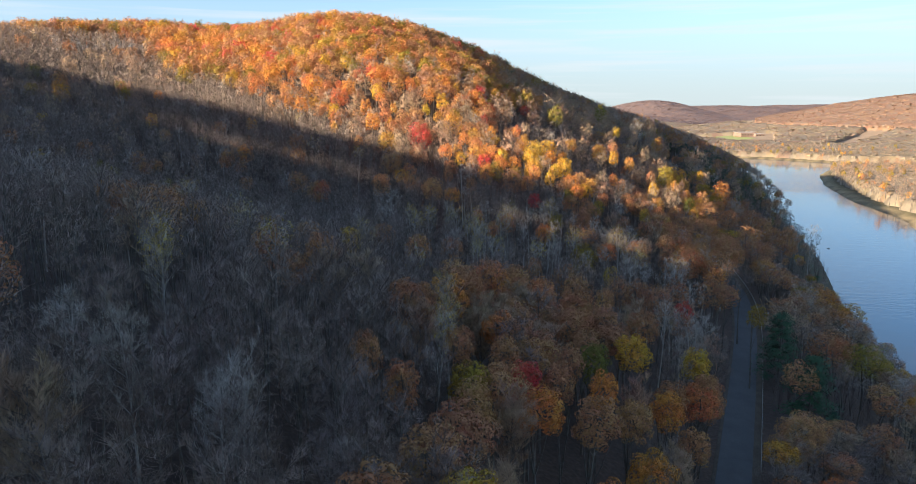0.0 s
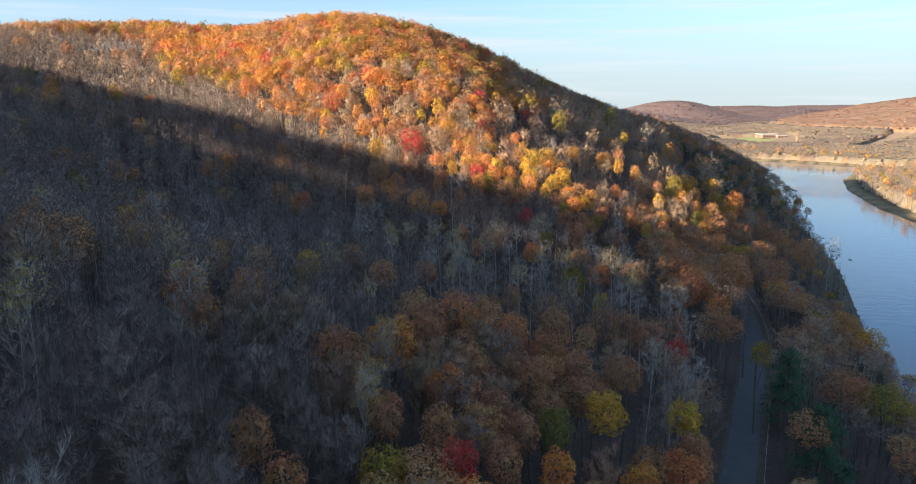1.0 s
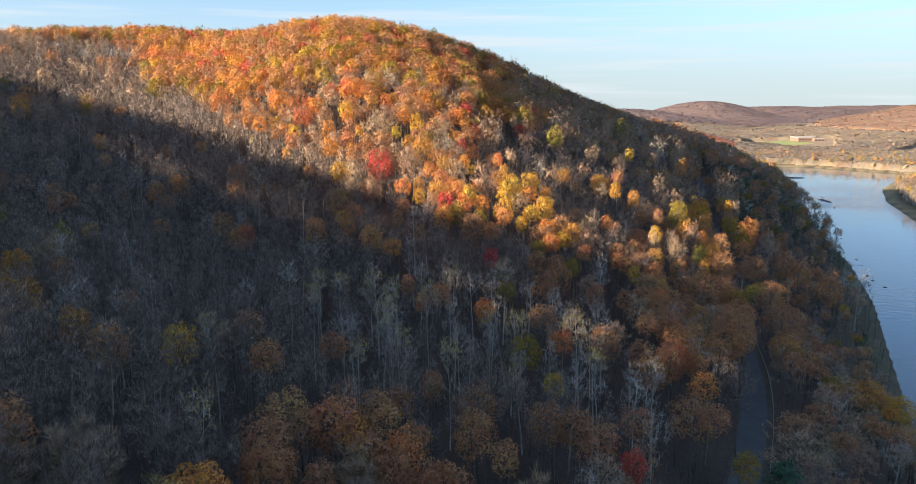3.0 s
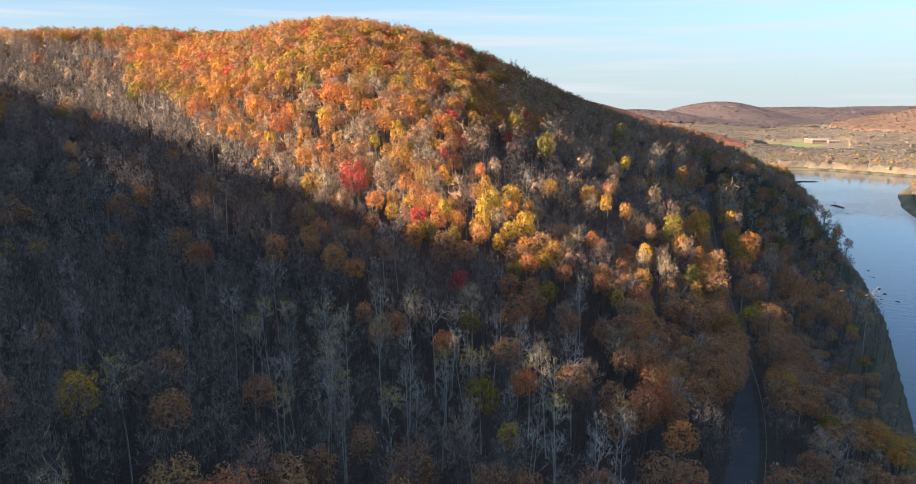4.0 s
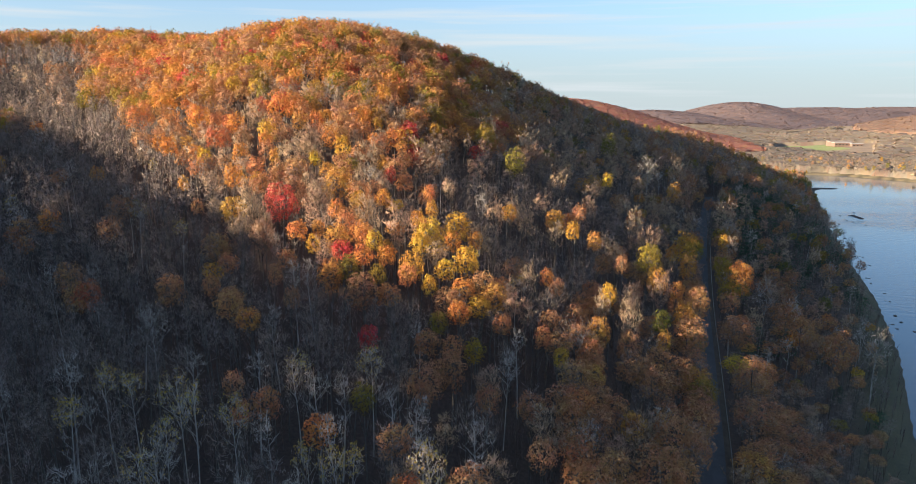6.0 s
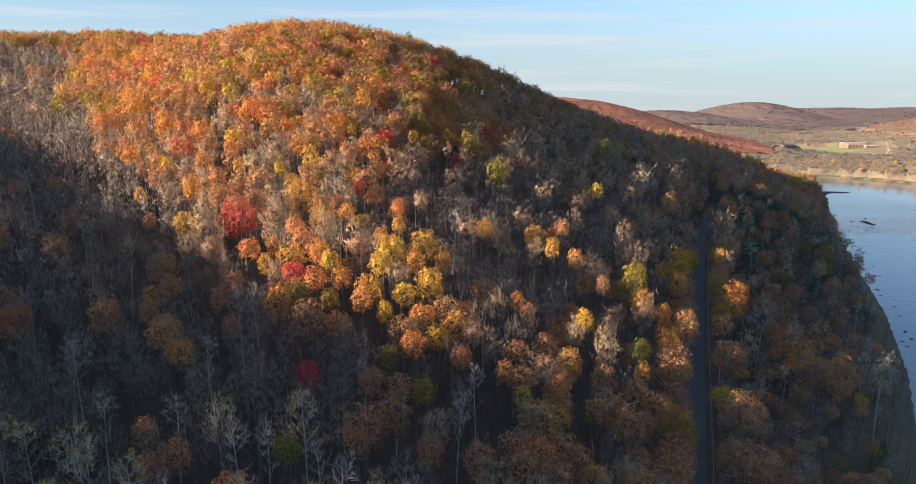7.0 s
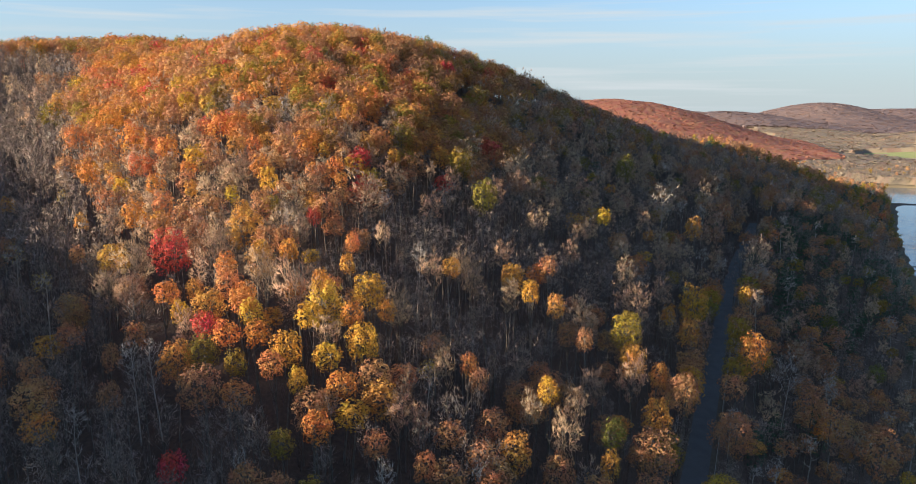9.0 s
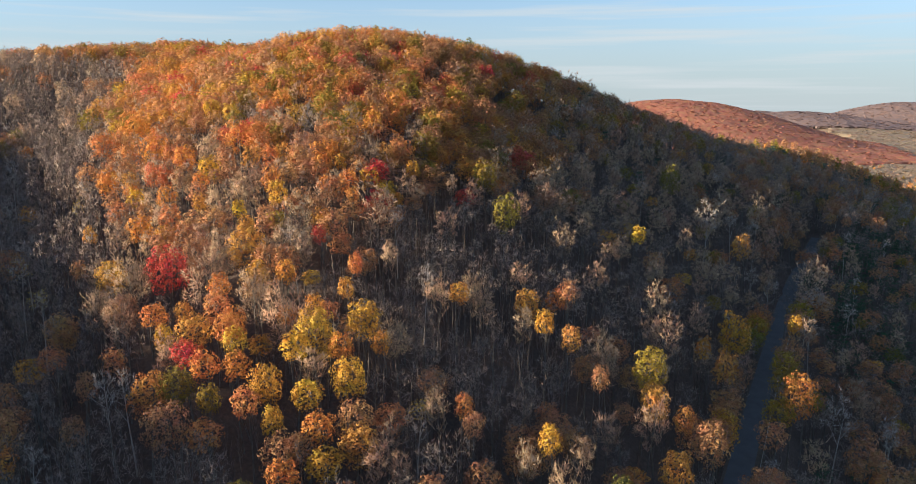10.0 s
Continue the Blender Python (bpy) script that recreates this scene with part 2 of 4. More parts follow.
# far hills: x, y, height, half length, half width, turn in degrees
HILLS = (
    (70, 1380, 92, 190, 130, 5), (-300, 1380, 60, 200, 150, 0), (1120, 1560, 93, 200, 300, 25), (1650, 1250, 150, 420, 300, 60),
    (860, 2950, 88, 190, 240, 0), (1250, 3150, 66, 420, 300, 0), (440, 2400, 58, 190, 240, 20), (1800, 3400, 70, 700, 300, -10),
    (-300, 3100, 72, 800, 400, 0), (2700, 2400, 110, 800, 500, 30), (1500, 2300, 22, 500, 300, 20))
# the western ridge that keeps the morning or evening sun off the near slope: two ends of its crest with their heights
CREST_A, CREST_B = (-758, 186, 231.5), (145, -244, 60.5)


def off_line(x, y, line):
    """Distance outside a winding band given as (x, y, half width)."""
    best = np.full(np.shape(x), 1e9)
    for (ax, ay, aw), (bx, by, bw) in zip(line, line[1:]):
        dx, dy = bx - ax, by - ay
        u = np.clip(((x - ax) * dx + (y - ay) * dy) / (dx * dx + dy * dy), 0, 1)
        best = np.minimum(best, np.hypot(x - ax - u * dx, y - ay - u * dy) - aw - u * (bw - aw))
    return best


def smooth(a, b, v):
    u = np.clip((v - a) / (b - a), 0, 1)
    return u * u * (3 - 2 * u)


def off_river(x, y):
    return np.minimum(off_line(x, y, RIVER), off_line(x, y, BEND))


ROAD_Y = np.array([p[1] for p in ROAD], float)


def road_x(y):
    return np.interp(y, ROAD_Y, [p[0] for p in ROAD])


def off_road(x, y):
    return off_line(x, y, tuple((p[0], p[1], 0.0) for p in ROAD))


def ripple(x, y, size, seed):
    """Cheap rolling unevenness of the ground, about -1 to 1."""
    a = np.sin(x / size + 1.3 * seed + 1.7 * np.sin(y / (size * 1.7) + seed))
    b = np.sin(y / (size * 0.83) - 0.7 * seed + 1.3 * np.sin(x / (size * 1.31) + 2 * seed))
    return 0.5 * (a + b)


def ground_z(x, y):
    x, y = np.asarray(x, float), np.asarray(y, float)
    d = off_river(x, y)
    dl = np.maximum(d, 0)
    top = np.interp(y, [-600, 0, 350, 450, 540, 640, 760, 860, 960, 1200], [95, 95, 115, 118, 112, 80, 46, 12, 7, 7])
    west = top * (1 - np.exp(-dl * 0.42 / top)) + 1.5 * smooth(0, 6, dl)
    east = 2.5 * smooth(0, 8, dl) + 3.5 * smooth(20, 90, dl)
    w = smooth(-30, 10, np.interp(y, [p[1] for p in RIVER], [p[0] for p in RIVER]) - x) * (1 - smooth(850, 980, y))
    z = west * w + east * (1 - w)
    rise = np.zeros_like(z)
    for gx, row in zip(RELIEF_X, RELIEF):
        for gy, h in zip(RELIEF_Y, row):
            if h:
                rise += h * np.exp(-((x - gx) ** 2 + (y - gy) ** 2) / (2 * RELIEF_WIDE ** 2))
    z = z + rise * smooth(0, 25, d)
    # the western ridge
    ax, ay, az = CREST_A
    bx, by, bz = CREST_B
    dx, dy = bx - ax, by - ay
    u = ((x - ax) * dx + (y - ay) * dy) / (dx * dx + dy * dy)
    off = ((x - ax) * dy - (y - ay) * dx) / math.hypot(dx, dy)
    crest = np.interp(u, [-1.5, 0, 1, 1.15], [az, az, bz, 0])
    side = np.where(off > 0, 70.0, 110.0)
    z = np.maximum(z, crest * np.exp(-(off / side) ** 2 / 2) * smooth(0, 40, dl) * smooth(40, 160, np.hypot(x - 40, y - 66) - 60))
    # hills round the valley
    far = np.zeros_like(z)
    for cx, cy, h, la, lb, turn in HILLS:
        c, s = math.cos(radians(turn)), math.sin(radians(turn))
        p, q = (x - cx) * c + (y - cy) * s, -(x - cx) * s + (y - cy) * c
        far = np.maximum(far, h * np.exp(-(p / la) ** 2 / 2 - (q / lb) ** 2 / 2))
    z = z + far * smooth(30, 200, dl) * (1 - w * (1 - smooth(700, 900, y)))
    z = z + (0.8 * ripple(x, y, 13, 1) + 1.6 * ripple(x, y, 37, 2)) * smooth(10, 60, dl)
    # the road's bench
    r = off_road(x, y)
    z = z + (np.interp(y, ROAD_Y, [p[2] for p in ROAD]) - 0.12 - z) * (1 - smooth(5.0, 15.0, r))
    # gravel spit and islet, and the bed of the river
    spit = 4.0 * np.exp(-((x - 360) / 30) ** 2 - ((y - 864 - (x - 352) * 0.12) / 8) ** 2)
    isle = 2.4 * np.exp(-((x - 321 + (y - 672) * 0.25) / 6.0) ** 2 - ((y - 672) / 18) ** 2)
    bed = np.maximum(-2.5, d * 0.25) + 2.0 * (spit + isle)
    return np.where(d < 0, np.minimum(bed, 0.7 + 0.1 * bed), z)


def lines(parts):
    """Grid lines with a spacing for each stretch."""
    out = []
    for a, b, step in parts:
        out += list(np.linspace(a, b, max(2, int(round((b - a) / step)) + 1))[:-1])
    return np.array(out + [parts[-1][1]])


def from_arrays(name, verts, tris, materials, index=None, attributes=(), smooth_shade=False, normals=None):
    me = bpy.data.meshes.new(name)
    verts, tris = np.asarray(verts, np.float32), np.asarray(tris, np.int32)
    k = tris.shape[1]
    me.vertices.add(len(verts))
    me.vertices.foreach_set("co", verts.ravel())
    me.loops.add(tris.size)
    me.loops.foreach_set("vertex_index", tris.ravel())
    me.polygons.add(len(tris))
    me.polygons.foreach_set("loop_start", np.arange(0, tris.size, k, dtype=np.int32))
    for m in materials:
        me.materials.append(m)
    if index is not None:
        me.polygons.foreach_set("material_index", np.asarray(index, np.int32))
    me.polygons.foreach_set("use_smooth", np.full(len(tris), smooth_shade or normals is not None))
    me.update(calc_edges=True)
    if normals is not None:
        own = np.empty(len(verts) * 3, np.float32)
        me.vertex_normals.foreach_get("vector", own)
        own = own.reshape(-1, 3)
        given = np.abs(normals).sum(1) > 0
        own[given] = normals[given]
        me.normals_split_custom_set_from_vertices(own)
    for key, domain, values in attributes:
        a = me.attributes.new(key, "FLOAT", domain)
        a.data.foreach_set("value", np.asarray(values, np.float32))
    return me


def grid_mesh(xs, ys):
    gx, gy = np.meshgrid(xs, ys)
    i = np.arange(gx.size).reshape(gx.shape)
    quads = np.stack([i[:-1, :-1], i[:-1, 1:], i[1:, 1:], i[1:, :-1]], -1).reshape(-1, 4)
    return gx.ravel(), gy.ravel(), quads


gx, gy, quads = grid_mesh(
    lines([(-4200, -1000, 320), (-1000, -420, 40), (-420, 20, 8), (20, 250, 4), (250, 640, 9), (640, 1400, 40), (1400, 4400, 150)]),
    lines([(-2500, -600, 300), (-600, -80, 25), (-80, 420, 5), (420, 620, 8), (620, 1120, 14), (1120, 2000, 45), (2000, 4700, 120)]))
gz = ground_z(gx, gy)
gd = off_river(gx, gy)
western = np.interp(gy, [p[1] for p in RIVER], [p[0] for p in RIVER]) > gx
green = (1 - smooth(8, 22, gd)) * smooth(-2, 1, gd) * np.where(western, 0.35, 0.5)
# far brush colour; nearer, light painted into the floor of sunlit and eastern slopes
brush_and_light = np.maximum(smooth(1100, 1250, gy), 0.15 * np.maximum(smooth(-10, 60, gx), smooth(-10, 30, gy - 205 - np.maximum(0, -gx) * 0.85)))
straw = np.where(western & (gy < 900), 0.0, (1 - smooth(4, 12, gd)) * smooth(-2, 1, gd) * 0.7)
straw = np.maximum(straw, smooth(1150, 1300, gy) * (1 - smooth(40, 70, gz)) * smooth(350, 450, gx) * 0.3)
ground = tagged(new("ground", from_arrays("ground", np.stack([gx, gy, gz], -1), quads, [ground_material()],
                                          attributes=(("brush", "POINT", brush_and_light), ("green", "POINT", green), ("straw", "POINT", straw)), smooth_shade=True)),
                "leaf-littered brown forest floor rolling down to a river", "ground", kind="structure")

wx, wy, wq = grid_mesh(lines([(-300, 100, 40), (100, 600, 10), (600, 2300, 60)]), lines([(-700, 200, 40), (200, 1100, 10), (1100, 1200, 40)]))
riffle = np.exp(-((wy - 655 - 0.15 * (wx - 340)) / 55) ** 2) + 0.5 * np.exp(-((wy - 760) / 40) ** 2) + 0.18
water = tagged(new("water", from_arrays("water", np.stack([wx, wy, 0 * wx], -1), wq, [water_material()],
                                        attributes=(("riffle", "POINT", riffle),), smooth_shade=True)),
               "calm blue river reflecting the sky, rippled over shallows", "river", kind="structure")


# ---- road, verge, rail, sign and pole ----
def part(name, mesh, parent, label=""):
    ob = new(name, mesh)
    ob.parent = parent
    return tagged(ob, label)


def along(y):
    """Centre, heading and height of the road at y."""
    x = road_x(y)
    dx = road_x(y + 4) - road_x(y - 4)
    h = math.hypot(dx, 8)
    return x, np.interp(y, ROAD_Y, [p[2] for p in ROAD]), dx / h, 8 / h


def soft_road_x():
    """The road's line, rounded so that it has no corners."""
    ys = np.arange(-90, 470, 3.0)
    xs = np.interp(ys, ROAD_Y, [p[0] for p in ROAD])
    zs = np.interp(ys, ROAD_Y, [p[2] for p in ROAD])
    for _ in range(40):
        xs[1:-1] = (xs[:-2] + 2 * xs[1:-1] + xs[2:]) / 4
        zs[1:-1] = (zs[:-2] + 2 * zs[1:-1] + zs[2:]) / 4
    return xs, ys, zs


road_xs, road_ys, road_zs = soft_road_x()
road_nx, road_ny = np.gradient(road_ys), -np.gradient(road_xs)
long = np.hypot(road_nx, road_ny)
road_nx, road_ny = road_nx / long, road_ny / long


def ribbon(name, offsets, material):
    """A strip along the road through (sideways, height) offsets."""
    v, q = [], []
    k = len(offsets)
    for o, h in offsets:
        v.append(np.stack([road_xs + road_nx * o, road_ys + road_ny * o, road_zs + h], -1))
    v = np.stack(v, 1).reshape(-1, 3)
    for i in range(len(road_xs) - 1):
        for j in range(k - 1):
            q.append((i * k + j, i * k + j + 1, (i + 1) * k + j + 1, (i + 1) * k + j))
    return from_arrays(name, v, q, [material])


tagged(new("road", ribbon("road", ((-2.65, -0.10), (-2.5, 0.02), (0, 0.08), (2.5, 0.02), (2.65, -0.10)), ASPHALT)),
       "narrow worn grey asphalt road through the woods", "road", kind="structure")
tagged(new("verge", ribbon("verge", ((-3.7, -0.35), (-3.0, -0.04), (-2.55, -0.015), (2.55, -0.015), (3.3, -0.03), (4.2, -0.25)), GRAVEL)),
       "gravel verge with fallen leaves beside the road", "verge", kind="structure")


def box(bm, sx, sy, sz, at=(0, 0, 0), turn=0.0):
    g = bmesh.ops.create_cube(bm, size=1.0, matrix=Matrix.Translation(at) @ Matrix.Rotation(turn, 4, "Z") @ Matrix.Diagonal((sx, sy, sz, 1)))
    return g["verts"]


def done(name, bm, material, bevel=0.0):
    if bevel:
        bmesh.ops.bevel(bm, geom=bm.edges[:], offset=bevel, segments=1, affect="EDGES")
    me = bpy.data.meshes.new(name)
    bm.to_mesh(me)
    bm.free()
    me.materials.append(material)
    return me


def guard_rail(a, b):
    """A pressed steel beam on posts, along the river side of the road from y = a to y = b."""
    root = tagged(new("guard_rail"), "long pale galvanised steel guard rail beside the road", "guard rail")
    pick = [i for i in range(len(road_ys)) if a <= road_ys[i] <= b]
    prof = ((0.00, 0.72), (0.05, 0.66), (0.05, 0.60), (0.00, 0.56), (0.05, 0.50), (0.05, 0.44), (0.00, 0.38), (-0.03, 0.38), (-0.03, 0.72))
    v, q, k = [], [], len(prof)
    for i in pick:
        for o, h in prof:
            s = 3.75 - o
            v.append((road_xs[i] + road_nx[i] * s, road_ys[i] + road_ny[i] * s, road_zs[i] + h))
    for i in range(len(pick) - 1):
        for j in range(k):
            q.append((i * k + j, i * k + (j + 1) % k, (i + 1) * k + (j + 1) % k, (i + 1) * k + j))
    part("beam", from_arrays("beam", v, q, [STEEL]), root, "pale weathered steel beam")
    bm = bmesh.new()
    box(bm, 0.16, 0.16, 1.2, (0, 0, 0.1))
    post = done("post", bm, POST_WOOD, 0.015)
    for i in pick:
        ob = part("post", post, root)
        ob.location = (road_xs[i] + road_nx[i] * 3.9, road_ys[i] + road_ny[i] * 3.9, road_zs[i])
    return root


guard_rail(92, 139)
guard_rail(150, 380)


def road_sign(y, side):
    root = tagged(new("road_sign"), "small white sign board on a post by the road", "sign")
    i = int(np.argmin(abs(road_ys - y)))
    root.location = (road_xs[i] + road_nx[i] * side, road_ys[i] + road_ny[i] * side, road_zs[i] - 0.3)
    root.rotation_euler = (0, 0, math.atan2(-road_ny[i], road_nx[i]) * -1)
    bm = bmesh.new()
    box(bm, 0.08, 0.08, 2.6, (0, 0, 1.3))
    part("post", done("post", bm, STEEL), root)
    bm = bmesh.new()
    box(bm, 0.95, 0.03, 0.5, (0, -0.06, 2.25))
    part("board", done("board", bm, WHITE, 0.008), root)


road_sign(168, 5.4)


def utility_pole(x, y, high, lean):
    root = tagged(new("utility_pole"), "grey wooden utility pole among roadside trees", "utility pole")
    root.location = (x, y, float(ground_z(x, y)) - 0.3)
    root.rotation_euler = (0, radians(lean), 0.3)
    bm = bmesh.new()
    bmesh.ops.create_cone(bm, segments=10, radius1=0.16, radius2=0.11, depth=high, cap_ends=True, matrix=Matrix.Translation((0, 0, high / 2)))
    part("pole", done("pole", bm, POST_WOOD), root)
    bm = bmesh.new()
    box(bm, 1.6, 0.1, 0.12, (0, 0.14, high - 0.6))
    part("crossarm", done("crossarm", bm, POST_WOOD, 0.01), root)
    bm = bmesh.new()
    bmesh.ops.create_cone(bm, segments=12, radius1=0.22, radius2=0.22, depth=0.8, cap_ends=True, matrix=Matrix.Translation((0.1, -0.34, high - 1.6)))
    part("transformer", done("transformer", bm, STEEL, 0.03), root, "grey steel transformer can")
    for s in (-0.7, 0, 0.7):
        bm = bmesh.new()
        bmesh.ops.create_cone(bm, segments=8, radius1=0.05, radius2=0.03, depth=0.18, cap_ends=True, matrix=Matrix.Translation((s, 0.14, high - 0.45)))
        part("insulator", done("insulator", bm, WHITE), root)


utility_pole(62.0, 149.0, 10.5, 1.5)

# ---- trees: shapes built once at four degrees of fineness ----
rng = np.random.default_rng(7)


def unit(v):
    return v / np.maximum(np.linalg.norm(v, axis=-1, keepdims=True), 1e-9)


class Wood:
    """Gathers tapered limbs as triangles."""

    def __init__(self):
        self.v, self.f, self.n = [], [], 0

    def limb(self, path, radii, sides):
        path, radii = np.asarray(path, float), np.asarray(radii, float)
        way = unit(np.gradient(path, axis=0))
        ref = np.where(abs(way[:, 2:3]) > 0.9, [[1.0, 0, 0]], [[0, 0, 1.0]])
        a = unit(np.cross(way, ref))
        b = np.cross(way, a)
        t = np.arange(sides) * 2 * math.pi / sides
        ring = path[:, None] + radii[:, None, None] * (a[:, None] * np.cos(t)[None, :, None] + b[:, None] * np.sin(t)[None, :, None])
        k, m = len(path), sides
        i = self.n + np.arange(k * m).reshape(k, m)
        j = np.roll(i, -1, 1)
        self.v.append(ring.reshape(-1, 3))
        self.f.append(np.stack([i[:-1], j[:-1], j[1:]], -1).reshape(-1, 3))
        self.f.append(np.stack([i[:-1], j[1:], i[1:]], -1).reshape(-1, 3))
        self.n += k * m

    def get(self):
        return np.concatenate(self.v), np.concatenate(self.f)


def blades(start, way, length, width, out=None):
    """Twigs: thin tapered slivers; with outward ways given, they are shaded as one rounded mass."""
    n = len(start)
    side = unit(np.cross(way, rng.normal(size=(n, 3)))) * width[:, None] / 2
    tip = start + way * length[:, None] + rng.normal(size=(n, 3)) * length[:, None] * 0.06
    f = np.arange(3 * n).reshape(-1, 3)
    if out is None:
        return np.stack([start - side, start + side, tip], 1).reshape(-1, 3), f
    face = unit(np.cross(side, way))
    turned = np.where((face * out).sum(1) < 0, -1.0, 1.0)[:, None]
    side, face = side * turned, face * turned
    v = np.stack([start - side, start + side, tip], 1).reshape(-1, 3)
    return v, f, np.repeat(unit(out * 0.8 + face * 0.3), 3, 0)


def leaves(at, facing, size):
    """Leaf sprays: small three-cornered pieces that face roughly outwards, shaded as rounded masses."""
    n = len(at)
    facing = unit(facing)
    nor = unit(facing + rng.normal(size=(n, 3)) * 0.36)
    a = unit(np.cross(nor, rng.normal(size=(n, 3))))
    b = np.cross(nor, a)
    turn = np.array([0, 2.1, 4.2])[None] + rng.normal(size=(n, 3)) * 0.35
    r = size[:, None] * rng.uniform(0.6, 1.15, (n, 3))
    v = at[:, None] + r[..., None] * (a[:, None] * np.cos(turn)[..., None] + b[:, None] * np.sin(turn)[..., None])
    return v.reshape(-1, 3), np.arange(3 * n).reshape(-1, 3), np.repeat(unit(facing * 0.8 + nor * 0.2), 3, 0)


def trunk_path(high, steps, sway):
    z = np.linspace(0, 1, steps)
    p = np.stack([sway * np.sin(z * 3 + rng.uniform(0, 6)), sway * np.sin(z * 2.5 + rng.uniform(0, 6)), z * high], -1)
    p[:, :2] -= p[0, :2]
    p[0, 2] -= 1.5
    return p


def on_lobes(lobes, count, up=0.3):
    """Places on the outside of a crown made of overlapping round lobes, with their outward ways."""
    c, r = lobes[:, :3], lobes[:, 3]
    got_p, got_d, have = [], [], 0
    while have < count:
        k = rng.choice(len(r), count * 2, p=r ** 2 / (r ** 2).sum())
        d = unit(rng.normal(size=(count * 2, 3)) + (0, 0, up))
        flat = np.array([1.0, 1.0, 0.85])
        p = c[k] + d * flat * (r[k] * rng.uniform(0.86, 1.05, count * 2))[:, None]
        inside = (np.linalg.norm((p[:, None] - c[None]) / flat, axis=-1) < 0.74 * r[None]).any(1)
        p, d = p[~inside], d[~inside]
        got_p.append(p)
        got_d.append(d)
        have += len(p)
    return np.concatenate(got_p)[:count], np.concatenate(got_d)[:count]


FINE = {  # leaves, leaf size, limbs, twigs, twig width, trunk sides
    "near": (6000, 0.15, 14, 1500, 0.03, 5),
    "mid": (2300, 0.20, 9, 130, 0.072, 4),
    "far": (1150, 0.27, 6, 44, 0.13, 3),
    "brow": (640, 0.345, 4, 30, 0.18, 3),
    "distant": (105, 0.95, 3, 20, 0.28, 3),
}
# twigs that round off a leafless crown
HAZE = {"near": 1000, "mid": 320, "far": 220, "brow": 160, "distant": 50}


def make_round(fine, high=20.0, wide=3.7, girth=1.0):
    """A forest-grown tree in full leaf: a tall trunk under a dense round crown of many bulging lobes."""
    n_leaf, size, n_limb, n_twig, tw, sides = FINE[fine]
    wide = wide * girth
    w = Wood()
    path = trunk_path(high - wide * 0.9, 5, 0.4)
    w.limb(path, np.linspace(0.25, 0.09, 5) * (0.5 + 0.5 * girth), sides)
    deep = wide * (1.36 if fine != "distant" else 1.9)
    core = high - deep
    lobes = [(0, 0, core, wide * 0.74), (0.08 * wide, -0.08 * wide, core + deep * 0.22, wide * 0.66)]
    for i in range(3):
        a = i * 2.1 + rng.uniform(-0.5, 0.5)
        lobes.append((wide * 0.42 * math.cos(a), wide * 0.42 * math.sin(a), core + deep * rng.uniform(-0.3, 0.35), wide * rng.uniform(0.46, 0.58)))
    k = 30 if fine in ("near", "mid") else 20
    for i in range(k):
        a = i * 2.4 + rng.uniform(-0.4, 0.4)
        h = -0.8 + 1.76 * (i + rng.uniform(0, 1)) / k
        reach = wide * math.sqrt(max(0.02, 1 - h * h)) * rng.uniform(0.66, 0.86)
        lobes.append((reach * math.cos(a), reach * math.sin(a), core + h * deep * 0.80, wide * rng.uniform(0.20, 0.34)))
    lobes = np.array(lobes)
    for x, y, z, r in lobes[5:n_limb + 5]:
        s = path[rng.integers(2, 5)]
        e = np.array((x, y, z))
        if fine == "near":
            w.limb([s, (s + e) / 2 + (0, 0, -0.3), e + (0, 0, r * 0.4)], (0.10, 0.065, 0.02), 3)
        elif fine == "mid":
            w.limb([s, e + (0, 0, r * 0.4)], (0.09, 0.02), 3)
    p, d = on_lobes(lobes, int(n_leaf * girth ** 1.8), 0.35)
    whole = unit((p - (0, 0, core)) / (wide, wide, deep))
    return w.get(), leaves(p, unit(d + whole * 0.6), size * rng.uniform(0.7, 1.3, len(p)))


